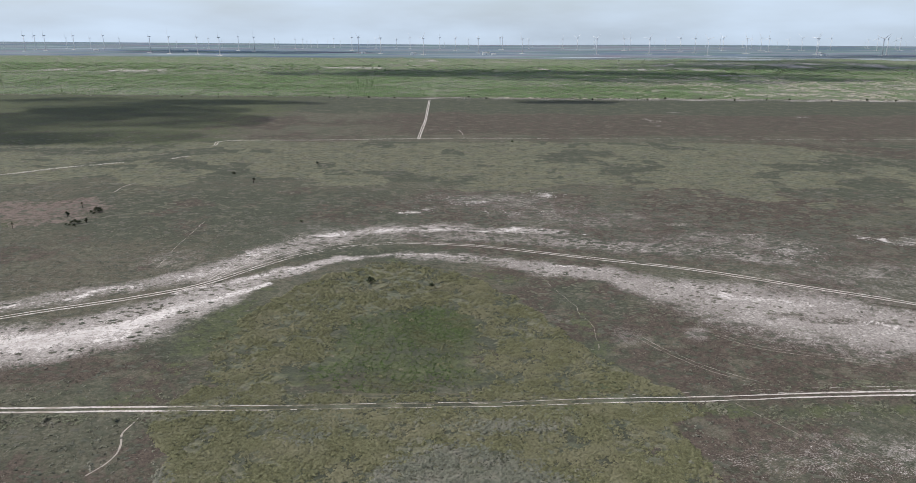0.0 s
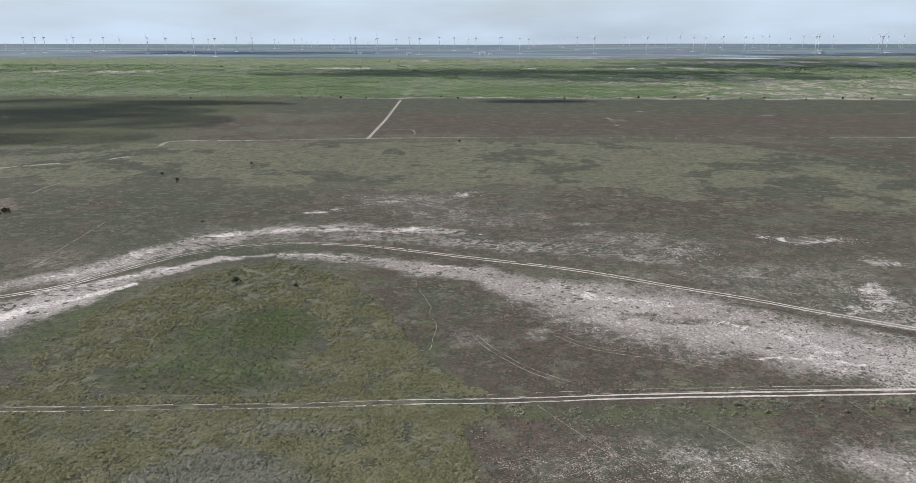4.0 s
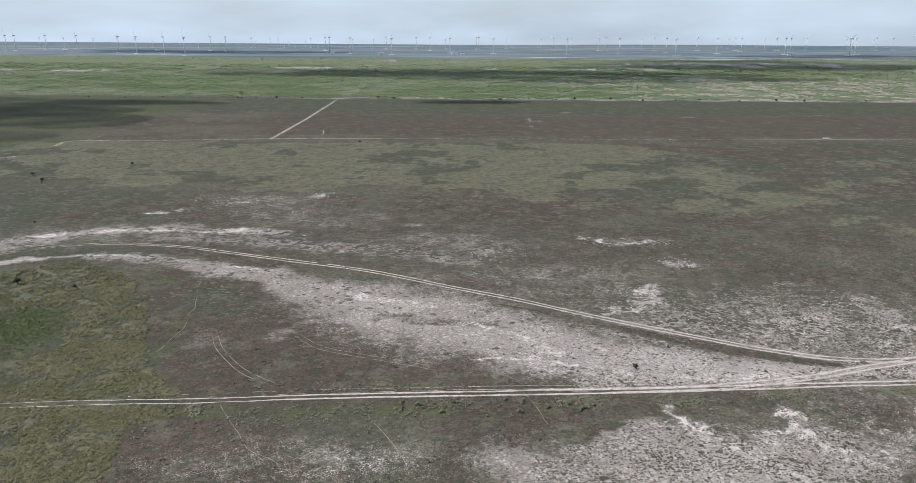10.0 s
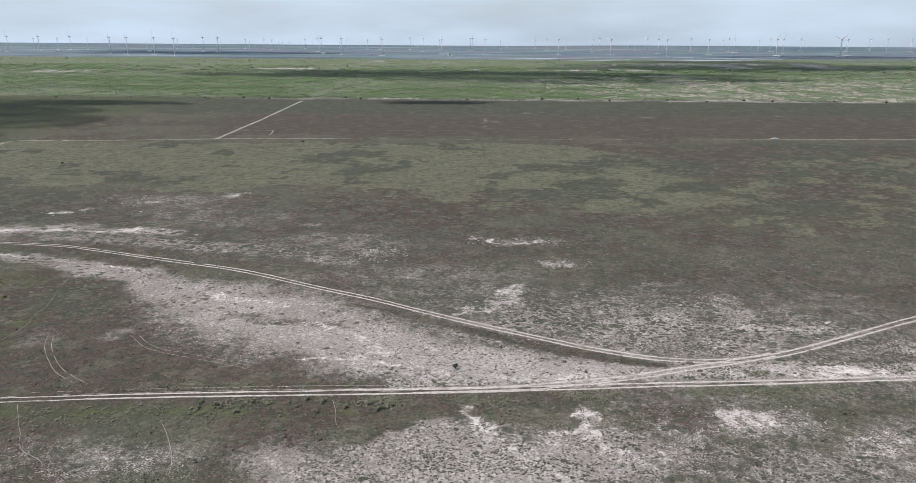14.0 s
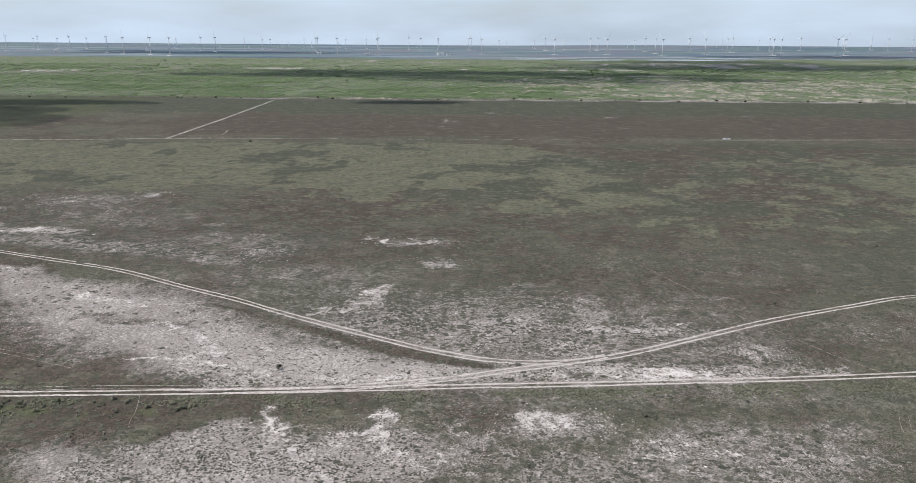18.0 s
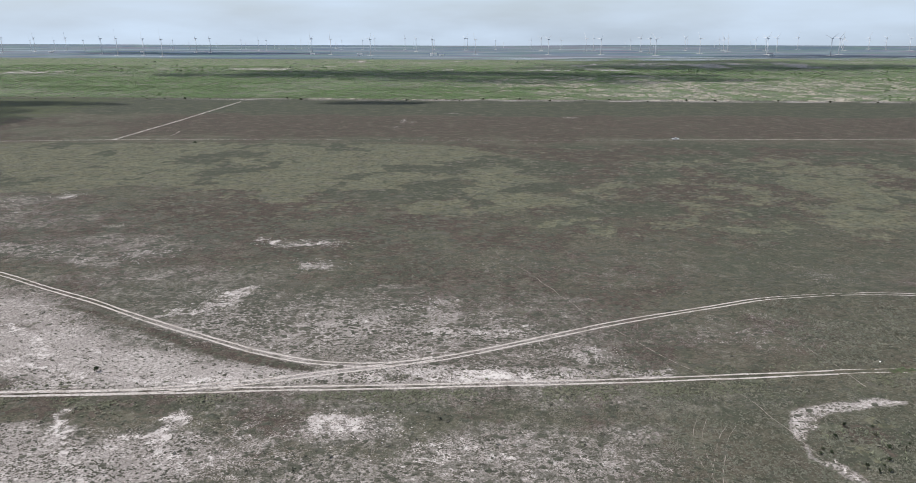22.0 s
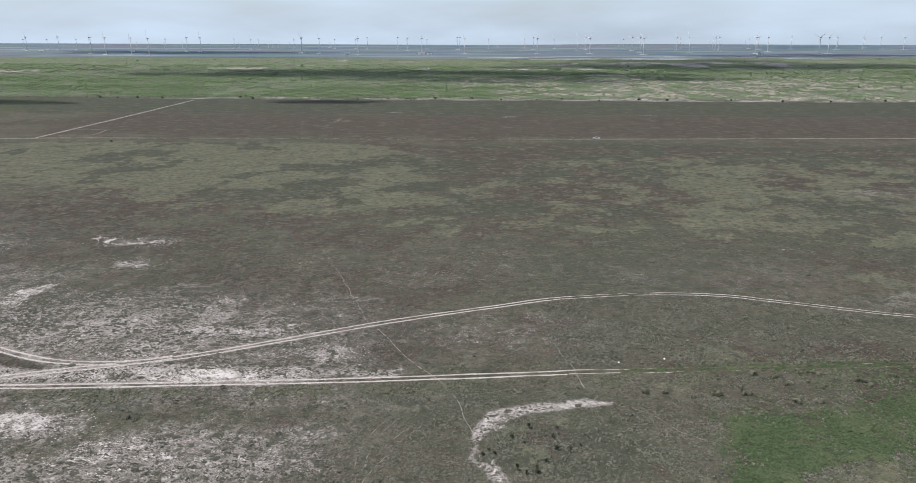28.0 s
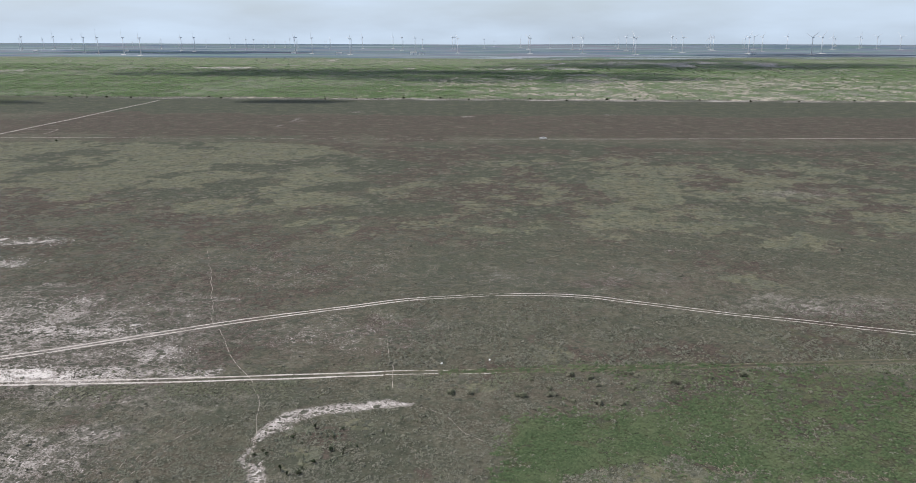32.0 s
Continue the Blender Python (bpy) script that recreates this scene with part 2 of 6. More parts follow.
def clay(x, y):
    """Share of bare clay, 0 to 1."""
    wx = x + 9 * (fbm(x, y, 11, 21, 5) - 0.5)
    wy = y + 11 * (fbm(x, y, 11, 31, 5) - 0.5)
    fx = x + 11 * (fbm(x, y, 5, 22, 4) - 0.5)
    fy = y + 11 * (fbm(x, y, 5, 32, 4) - 0.5)
    hx, hy = x + 0.5 * (wx - x), y + 0.5 * (wy - y)
    patchy = fbm(x, y, 6, 41, 4)
    streak = 0.62 + 0.70 * (fbm(x - 0.6 * y, y * 1.6 + 0.5 * x, 9, 45, 4) - 0.25)
    m = np.maximum(0.98 * sheet(hx, hy, LEFT_CORE, .3, 1.5), np.maximum((0.20 + 1.08 * patchy) * sheet(wx, wy, [(a, b, 1.5 * w) for a, b, w in UPPER_CORE], .1, 1.6), 0.80 * sheet(hx, hy, INNER_CORE, .3, 1.4))) * streak
    for pts in BARE_CORES:
        m = np.maximum(m, (0.42 + 0.48 * fbm(x, y, 3.2, 46, 3)) * sheet(fx, fy, [(a, b, 1.5 * w) for a, b, w in pts], .15, 1.5))
    # white grains where the sward is thin
    zone = crisp(x, y, [(205, 186, 100, 44, .46), (262, 126, 38, 16, .56), (200, 126, 44, 20, .48), (100, 190, 34, 24, .40), (140, 178, 26, 16, .46), (225, 137, 16, 9, .6), (245, 161.5, 52, 6, .72), (185, 158, 34, 4, .66), (85, 120, 42, 11, .38), (110, 268, 60, 26, .30), (30, 330, 50, 26, .30), (470, 216, 44, 12, .36), (330, 192, 44, 20, .36), (300, 250, 80, 40, .26), (400, 240, 70, 25, .28)], .3, 1.3)
    m = np.maximum(m, zone * (0.62 + 1.3 * (patchy - 0.35)))
    m = np.maximum(m, 0.70 * crisp(fx, fy, CLAY_FAR) * (0.75 + 1.2 * (patchy - .4)))
    m = np.maximum(m, 0.76 * (0.8 + 1.3 * (patchy - .4)) * crisp(fx, fy, [(224, 138, 11, 5, 1.), (-91, 179, 5, 5, 1.), (-100, 176, 12, 4, .9), (153, 176, 5, 3, .8)]))
    m = np.maximum(m, (0.34 + 0.46 * fbm(x, y, 2.4, 47, 3)) * soft(band(x + 0.6 * (fx - x), y + 0.6 * (fy - y), CLAY_KNOLL), .15, .8))
    m = m * (1 - 0.85 * soft(band(fx, fy, DARK_SIDE), .2, .7))
    m = m * (1 - 0.9 * crisp(fx, fy, [(150, 138, 10, 2.6, 1.), (135, 133, 6, 4, .9), (113, 157.5, 5, 2, .8), (131, 154.5, 8, 1.8, .9)]))
    # cleared strip in front of the brush, and clay openings among the brush
    m = np.maximum(m, 0.6 * (1 - soft(np.abs(y - 939 - 26 * (fbm(x, y * 0, 40, 5) - .5)), 6, 22)) * soft(x, -330, 60) * (0.35 + fbm(x, y, 30, 8)))
    m = np.maximum(m, 0.40 * soft(fbm(x, y, 30, 61, 5), 0.44, 0.57) * soft(x - 0.1 * (y - 950), 60, 480) * soft(y, 945, 980) * (1 - soft(y, 1250, 1700)))
    m = np.maximum(m, 0.6 * soft(fbm(x, y, 110, 62), 0.5, 0.7) * soft(y, 1500, 1800) * (1 - soft(y, 2050, 2250)) * soft(x, -400, 0))
    m = np.maximum(m, blobs(x, y + 60 * (fbm(x, y, 120, 25) - .5), [(-720, 1560, 280, 90, .55), (150, 1725, 700, 48, .8), (700, 2050, 500, 60, .8), (-100, 2180, 500, 40, .7), (560, 1500, 120, 26, .55), (-300, 1300, 60, 14, .4)]) * (0.1 + 1.25 * soft(fbm(x, y, 70, 26), .36, .6)))
    dashes = [(330, 745, 24, 2.5, .9), (352, 738, 9, 2, .9), (420, 743, 20, 2.5, .8), (610, 735, 18, 3, .4), (232, 772, 12, 3, .7), (500, 760, 12, 2.5, .6), (-120, 905, 40, 2.5, .6), (60, 770, 14, 2.5, .5), (700, 790, 25, 3, .35), (187, 700, 4.5, 28, .46), (184, 655, 4, 14, .40), (196, 690, 5, 18, .36)]
    m = np.maximum(m, blobs(x, y + 5 * (fbm(x, y, 14, 23) - .5), dashes) * (0.4 + fbm(x, y, 5, 24)))
    return np.clip(m, 0, 1.1)


def thin_clay(x, y):
    """Share of the thin film of trodden clay, 0 to 1; its rims fade softly."""
    wx = x + 8 * (fbm(x, y, 20, 121, 4) - 0.5) + 5 * (fbm(x, y, 6, 122, 3) - 0.5)
    wy = y + 10 * (fbm(x, y, 20, 131, 4) - 0.5) + 6 * (fbm(x, y, 6, 132, 3) - 0.5)
    drift = fbm(x - 0.6 * y, y * 1.6 + 0.5 * x, 22, 145, 4)
    m = (0.40 + 0.60 * drift + 0.22 * soft(x, 95, 150)) * sheet(wx, wy, THIN_FAN, .25, 1.65)
    m = m * (1 - 0.45 * sheet(wx, wy, [(92, 195, 1.5), (103, 194, 2.6), (117, 192, 2.6), (131, 186, 1.5)], .3, 1.6))
    for pts, k in ((THIN_CROSS, .92), (THIN_ARC, .52), (THIN_INNER, .62), (THIN_LEFT, .92), (THIN_UPPER, .62), (CLAY_KNOLL, 1.0)):
        m = np.maximum(m, k * (0.62 + 0.7 * drift) * sheet(wx, wy, pts, .35, 1.55))
    m = np.maximum(m, (0.72 + 0.5 * drift) * crisp(wx, wy, THIN_FIELD, .4, 1.35))
    m = np.maximum(m, (0.45 + 1.1 * fbm(x, y, 9, 141)) * blobs(wx, wy, THIN_PATCHES))
    m = m * (1 - 0.95 * sheet(wx, wy, [(140, 133, 4), (149, 138, 3.4), (159, 139, 2.4)], .5, 1.1)) * (1 - 0.9 * crisp(wx, wy, [(113, 157.5, 6, 2, 1.), (131, 154.5, 9, 1.8, 1.), (232, 161, 8, 2.4, .8)]))
    return np.clip(m * (1 - 0.85 * soft(band(x, y, DARK_SIDE), .2, .7)) * (1 - mound(x, y)), 0, 1)


def mound(x, y):
    """Tussock mound inside the bend of the track, running out under and past the near road."""
    wx, wy = x + 6 * (fbm(x, y, 7, 71) - 0.5), y + 6 * (fbm(x, y, 7, 81) - 0.5)
    left = np.interp(wy, [112, 121, 129, 138, 150, 176, 202, 217, 232, 241, 245], [-54, -54, -61, -62, -59, -62, -57, -50, -40, -30, -20])
    right = np.interp(wy, [112, 126, 135, 138, 149, 157, 170, 189, 208, 227, 238, 245], [50, 48, 47, 55, 51, 43, 35, 28, 20, 7, -6, -20])
    return soft(wx - left, -1.2, 1.2) * soft(right - wx, -1.2, 1.2) * (wy < 245) * soft(wy + 10 * (fbm(x, y, 16, 28) - .5), 80, 100)


def covers(x, y):
    """Cover of each kind of ground, 0 to 1."""
    b = clay(x, y)
    mo = mound(x, y)
    big, mid = fbm(x, y, 95, 11), fbm(x, y, 26, 12)
    brown = 0.75 * soft(mid + big, 0.85, 1.25) * (1 - mo)
    brown = np.maximum(brown, 0.95 * blobs(x, y, [(80, 187, 34, 44, 1.25), (57, 214, 20, 20, 1.0), (100, 160, 40, 8, 1.), (110, 318, 170, 80, 1.4), (-85, 165, 40, 40, .9), (190, 150, 50, 10, .6), (65, 120, 40, 18, .8), (255, 232, 62, 36, .85), (190, 262, 60, 26, .6)]) * soft(mid, .22, .5))
    brown = np.maximum(brown, soft(y + 40 * (mid - .5), 575, 592) * (1 - soft(y + 90 * (mid - .5), 735, 800)) * soft(x + 90 * (big - .5), -140, -40) * (0.42 + 0.5 * fbm(x, y, 45, 19)))
    brown = np.maximum(brown, 0.6 * soft(mid + .5 * (big - .5), .40, .56) * soft(y, 230, 300) * (1 - soft(y, 520, 575)) * soft(x, 230, 330))
    olive = 0.8 * blobs(x, y, [(384, 179, 7, 7, 1.), (98, 153.5, 4, 1.5, 1.)])
    strip = soft(y + 70 * (big - .5) + 50 * (mid - .5) + 0.28 * np.clip(x - 60, 0, 220), 360, 395) * (1 - soft(y + 50 * (big - .5), 535, 560))
    olive = np.maximum(olive, strip * soft(mid + .35 * (big - .5) + .10 * (fbm(x, y, 9, 17) - .5), .38, .46) * (0.95 - 0.35 * soft(x, 160, 420)) * (1 - 0.55 * soft(x + 60 * (big - .5), 210, 300)))
    olive = np.maximum(olive, 0.6 * soft(fbm(x, y, 13, 18) + .5 * (big - .5), .50, .60) * soft(y, 255, 300) * (1 - soft(y, 470, 540)) * soft(x, 300, 400))
    olive = np.maximum(olive, 0.5 * soft(mid, .5, .62) * soft(y, 250, 300) * (1 - soft(y, 350, 420)) * soft(x, 250, 340))
    ox, oy = x + 36 * (fbm(x, y, 24, 151) - .5), y + 60 * (fbm(x, y, 24, 152) - .5)
    olive = np.maximum(olive, crisp(ox, oy, [(452, 400, 24, 48, .9), (430, 330, 22, 22, .8), (468, 312, 28, 14, .9), (490, 287, 22, 9, .8), (457, 249, 13, 8, .7), (296, 304, 10, 6, .85), (286, 352, 34, 14, .6), (265, 415, 26, 36, .7), (324, 389, 26, 14, .6), (372, 300, 22, 9, .5), (560, 330, 30, 20, .6)], .75, 1.05))
    olive = np.maximum(olive, soft(fbm(x, y, 4, 171), .36, .54) * crisp(x, y, [(328, 138, 4, 5, .8), (331, 129, 7, 6, .8), (341, 143, 6, 5, .7), (338, 133, 8, 6, .6), (322, 162, 8, 3, .7), (366, 160, 7, 4, .7)], .3, 1.2))
    green = blobs(x, y, [(-6, 186, 15, 18, 1.15), (-24, 182, 14, 18, .6), (-188, 295, 6, 8, 1.)])
    bowl = crisp(x, y, [(-12, 176, 24, 28, 1.), (-14, 155, 30, 11, 1.)], .6, 1.2) * (y > 143)
    olive = np.maximum(olive, mo * (0.15 + 0.6 * soft(fbm(x, y, 4, 166), .3, .6)) * (1 - 0.55 * bowl))
    green = np.maximum(green, mo * bowl * (0.34 + 0.34 * fbm(x, y, 9, 167)))
    brown = np.maximum(brown, 0.62 * mo * crisp(x, y, [(-16, 152, 30, 9, 1.), (6, 166, 10, 12, .8)], .4, 1.2))
    green = np.maximum(green, blobs(x, y, [(-66, 190, 13, 46, .7), (36, 180, 9, 34, .42), (18, 228, 16, 11, .42), (-20, 248, 46, 6, .4), (70, 140, 90, 4.5, .55), (40, 150, 16, 7, .5), (-100, 142, 60, 6, .4)]))
    gx, gy = x + 8 * (mid - .5), y + 8 * (fbm(x, y, 12, 14) - .5)
    low = np.interp(x, [360, 370, 383, 396, 404, 411, 425, 460], [116, 118, 124, 130, 132, 128, 126, 125]) + 5 * (fbm(x, y, 5, 16) - .5)
    high = np.interp(x, [360, 372, 397, 411, 425, 450], [142, 145, 149, 153, 160, 162])
    weed = 1.25 * soft(gx + 7 * (fbm(x, y, 4, 27) - .5), 369, 375.5) * soft(y - low, -1, 1.5) * (1 - soft(gy - high, -7, 6)) * (1 - 0.6 * soft(gx, 392, 440)) * (0.28 + 1.2 * fbm(x, y, 8, 15))
    green = np.maximum(green, weed)
    green = np.maximum(green, 0.45 * sheet(x, y, [(356, 167, .8), (377, 169.6, 2.0), (421, 174, 2.4), (477, 179, 2.4), (560, 187, 2)], .4, 1.5))
    brown = np.maximum(brown, 0.42 * crisp(x, y, [(334, 135, 9, 8, 1.)], .4, 1.2))
    olive = np.maximum(olive, 1.0 * soft(gx, 374, 384) * (1 - soft(y - low, -2.5, 0.5)))
    green = np.maximum(green, 0.35 * soft(x, 380, 440) * (1 - soft(y, 165, 230)))
    green = np.maximum(green, (0.1 + 0.8 * fbm(x, y, 9, 20)) * soft(gx, 394, 425) * soft(y - low, -1, 2) * (1 - soft(gy, 148, 174)))
    green = np.maximum(green, 0.6 * (1 - soft(x + 60 * (mid - .5), -230, -120)) * soft(y, 470, 540) * (1 - soft(y, 930, 950)))
    green = np.maximum(green, 0.25 * soft(y + 60 * (mid - .5), 735, 790) * (1 - soft(y, 930, 950)) * (0.5 + mid))
    dark = blobs(x, y, [(-72, 180, 18, 50, .9), (-30, 254, 60, 14, .9), (-52, 254, 12, 7, 1.1), (38, 200, 20, 50, 1.), (-95, 150, 50, 14, .5), (-90, 320, 130, 66, .95), (340, 131, 24, 18, .6), (180, 146, 110, 4.5, .7), (320, 152, 60, 6, .5), (140, 205, 60, 6, .0)])
    brown = np.maximum(brown, 1.1 * soft(band(x, y, DARK_SIDE), .1, .6))
    dark = np.maximum(dark, blobs(x, y, [(81.8, 178.6, 2.6, 2.8, 1.3), (232, 161, 8, 3, .9)]))
    dark = np.maximum(np.maximum(dark, 0.45 * soft(fbm(x, y, 40, 91), .5, .65)), 0.9 * mo)
    dark = np.maximum(dark, 0.8 * strip * (1 - soft(olive, .2, .6)))
    dark = np.maximum(dark, 0.45 * soft(x + 50 * (big - .5), 250, 350) * soft(y, 215, 260) * (1 - soft(y, 545, 580)))
    dark = np.maximum(dark, 0.95 * soft(y + 60 * (mid - .5), 735, 775) * (1 - soft(y, 930, 950)))
    brown = brown * (1 - 0.9 * soft(y + 60 * (mid - .5), 735, 775))
    red = blobs(x, y, [(-185, 316, 34, 30, .9)]) * soft(mid, .3, .5)
    wood = soft(y, 948, 962)
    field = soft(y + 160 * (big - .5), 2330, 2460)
    return b, brown * (1 - wood), olive * (1 - wood), green * (1 - wood), red, dark * (1 - wood), wood, field, thin_clay(x, y)


# ---- material helpers ----
def material(name):
    m = bpy.data.materials.new(name)
    m.use_nodes = True
    nt = m.node_tree
    return m, nt.nodes, nt.links, nt.nodes["Principled BSDF"]


def noise_node(n, l, size, detail=4.0, rough=0.55, vector=None):
    t = n.new("ShaderNodeTexNoise")
    t.inputs["Scale"].default_value, t.inputs["Detail"].default_value, t.inputs["Roughness"].default_value = 1.0 / size, detail, rough
    if vector is not None:
        l.new(vector, t.inputs["Vector"])
    return t.outputs["Fac"]


def math_node(n, l, op, a, b=None, c=None, clamp=False):
    t = n.new("ShaderNodeMath")
    t.operation, t.use_clamp = op, clamp
    for i, v in enumerate((a, b, c)):
        if v is None:
            continue
        if isinstance(v, (int, float)):
            t.inputs[i].default_value = v
        else:
            l.new(v, t.inputs[i])
    return t.outputs[0]


def mix_node(n, l, fac, a, b):
    t = n.new("ShaderNodeMixRGB")
    for i, v in zip(("Fac", "Color1", "Color2"), (fac, a, b)):
        if isinstance(v, (int, float)):
            t.inputs[i].default_value = v
        elif isinstance(v, tuple):
            t.inputs[i].default_value = (*v, 1)
        else:
            l.new(v, t.inputs[i])
    return t.outputs[0]


def step_node(n, l, v, lo, hi):
    t = n.new("ShaderNodeMapRange")
    t.interpolation_type = "SMOOTHSTEP"
    l.new(v, t.inputs["Value"])
    t.inputs["From Min"].default_value, t.inputs["From Max"].default_value = lo, hi
    return t.outputs["Result"]


def plain(name, colour, rough=0.7, metal=0.0, wear=0.25, size=0.5):
    """A painted or raw surface with two scales of mottling."""
    m, n, l, p = material(name)
    co = n.new("ShaderNodeTexCoord").outputs["Object"]
    f = math_node(n, l, "MULTIPLY_ADD", noise_node(n, l, size, 5, vector=co), 0.6, math_node(n, l, "MULTIPLY", noise_node(n, l, size * 7, 3, vector=co), 0.4))
    lo = tuple(c * (1 - wear) for c in colour)
    hi = tuple(min(1, c * (1 + wear * 0.6)) for c in colour)
    l.new(mix_node(n, l, step_node(n, l, f, 0.3, 0.7), lo, hi), p.inputs["Base Color"])
    p.inputs["Roughness"].default_value, p.inputs["Metallic"].default_value = rough, metal
    return m


def foliage(name, dark, light, dry, size=14.0):
    """Leaves: each clump has its own tone, and patches of a few metres run drier."""
    m, n, l, p = material(name)
    geo = n.new("ShaderNodeNewGeometry")
    f = noise_node(n, l, size, 3, vector=geo.outputs["Position"])
    a = mix_node(n, l, geo.outputs["Random Per Island"], dark, light)
    l.new(mix_node(n, l, step_node(n, l, f, 0.42, 0.68), a, dry), p.inputs["Base Color"])
    p.inputs["Roughness"].default_value = 0.85
    p.inputs["Specular IOR Level"].default_value = 0.15
    return m


def ground_material():
    m, n, l, p = material("prairie_ground")
    pos = n.new("ShaderNodeNewGeometry").outputs["Position"]
    c1 = n.new("ShaderNodeAttribute")
    c1.attribute_name = "cover_a"
    c2 = n.new("ShaderNodeAttribute")
    c2.attribute_name = "cover_b"
    # ploughed, fallow and green strips of the far plain, blued to paint in haze
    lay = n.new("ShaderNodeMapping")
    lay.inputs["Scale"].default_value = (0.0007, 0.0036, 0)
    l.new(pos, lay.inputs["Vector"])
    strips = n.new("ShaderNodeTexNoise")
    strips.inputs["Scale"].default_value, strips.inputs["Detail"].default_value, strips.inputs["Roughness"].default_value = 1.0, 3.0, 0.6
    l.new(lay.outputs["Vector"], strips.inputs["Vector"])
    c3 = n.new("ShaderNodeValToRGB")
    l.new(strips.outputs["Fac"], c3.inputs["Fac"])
    haze_stops = ((0.36, (0.066, 0.090, 0.150)), (0.42, (0.120, 0.180, 0.140)), (0.46, (0.074, 0.098, 0.156)), (0.50, (0.170, 0.215, 0.225)), (0.54, (0.150, 0.122, 0.162)), (0.58, (0.100, 0.165, 0.140)), (0.64, (0.21, 0.24, 0.27)))
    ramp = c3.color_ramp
    for k, (at, colour) in enumerate(haze_stops):
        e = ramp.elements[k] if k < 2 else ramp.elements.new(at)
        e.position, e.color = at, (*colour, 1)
    film = n.new("ShaderNodeAttribute")
    film.attribute_name = "thin"
    s1, s2 = n.new("ShaderNodeSeparateColor"), n.new("ShaderNodeSeparateColor")
    l.new(c1.outputs["Color"], s1.inputs[0])
    l.new(c2.outputs["Color"], s2.inputs[0])
    bare, brown, olive, green = s1.outputs[0], s1.outputs[1], s1.outputs[2], c1.outputs["Alpha"]
    red, dark, wood, field = s2.outputs[0], s2.outputs[1], s2.outputs[2], c2.outputs["Alpha"]
    speck = noise_node(n, l, 0.34, 2.5, 0.7, pos)
    fine = noise_node(n, l, 0.9, 4, 0.65, pos)
    mid = noise_node(n, l, 2.9, 4, 0.6, pos)
    wide = noise_node(n, l, 17.0, 5, 0.6, pos)
    vast = noise_node(n, l, 90.0, 4, 0.6, pos)
    tone = math_node(n, l, "MULTIPLY_ADD", fine, 0.35, math_node(n, l, "MULTIPLY_ADD", mid, 0.2, math_node(n, l, "MULTIPLY_ADD", wide, 0.15, math_node(n, l, "MULTIPLY", speck, 0.3))))
    t = step_node(n, l, tone, 0.38, 0.63)
    edge = math_node(n, l, "MULTIPLY_ADD", math_node(n, l, "SUBTRACT", wide, 0.5), 1.5, math_node(n, l, "MULTIPLY_ADD", math_node(n, l, "SUBTRACT", mid, 0.5), 1.1, math_node(n, l, "MULTIPLY", math_node(n, l, "SUBTRACT", speck, 0.5), 0.9)))

    rim = math_node(n, l, "MULTIPLY_ADD", math_node(n, l, "SUBTRACT", wide, 0.5), 1.0, math_node(n, l, "MULTIPLY", math_node(n, l, "SUBTRACT", mid, 0.5), 0.6))

    def where(mask, amount=1.0, lo=0.36, hi=0.56, by=None):
        """Cover with a ragged, fairly sharp edge."""
        return math_node(n, l, "MULTIPLY", step_node(n, l, math_node(n, l, "ADD", mask, edge if by is None else by), lo, hi), amount)

    def two(dark_, light_):
        return mix_node(n, l, t, dark_, light_)

    b30 = noise_node(n, l, 34.0, 7, 0.62, pos)
    b9 = noise_node(n, l, 9.5, 6, 0.62, pos)
    b3 = noise_node(n, l, 3.4, 4, 0.6, pos)
    base = two((0.042, 0.042, 0.028), (0.130, 0.124, 0.090))
    base = mix_node(n, l, math_node(n, l, "MULTIPLY", step_node(n, l, vast, 0.44, 0.58), 0.8), base, two((0.049, 0.044, 0.031), (0.140, 0.125, 0.093)))
    base = mix_node(n, l, math_node(n, l, "MULTIPLY", step_node(n, l, b30, 0.50, 0.56), 0.6), base, two((0.043, 0.037, 0.027), (0.118, 0.101, 0.077)))
    base = mix_node(n, l, math_node(n, l, "MULTIPLY", step_node(n, l, math_node(n, l, "MULTIPLY_ADD", speck, 0.2, b3), 0.63, 0.67), 0.38), base, two((0.085, 0.080, 0.058), (0.190, 0.176, 0.134)))
    base = mix_node(n, l, where(dark, 0.85), base, two((0.034, 0.038, 0.026), (0.080, 0.085, 0.060)))
    base = mix_node(n, l, where(brown, 0.9), base, two((0.036, 0.028, 0.022), (0.107, 0.083, 0.067)))
    grassy = mix_node(n, l, step_node(n, l, b9, 0.47, 0.53), two((0.068, 0.074, 0.048), (0.150, 0.152, 0.108)), two((0.088, 0.086, 0.051), (0.190, 0.180, 0.117)))
    base = mix_node(n, l, where(olive, 0.8, 0.40, 0.54, rim), base, grassy)
    base = mix_node(n, l, math_node(n, l, "MULTIPLY", step_node(n, l, b9, 0.54, 0.59), 0.5), base, two((0.072, 0.070, 0.047), (0.163, 0.154, 0.113)))
    base = mix_node(n, l, where(green, 0.9), base, two((0.040, 0.047, 0.023), (0.096, 0.106, 0.056)))
    base = mix_node(n, l, where(red, 0.8), base, two((0.10, 0.073, 0.062), (0.21, 0.160, 0.138)))
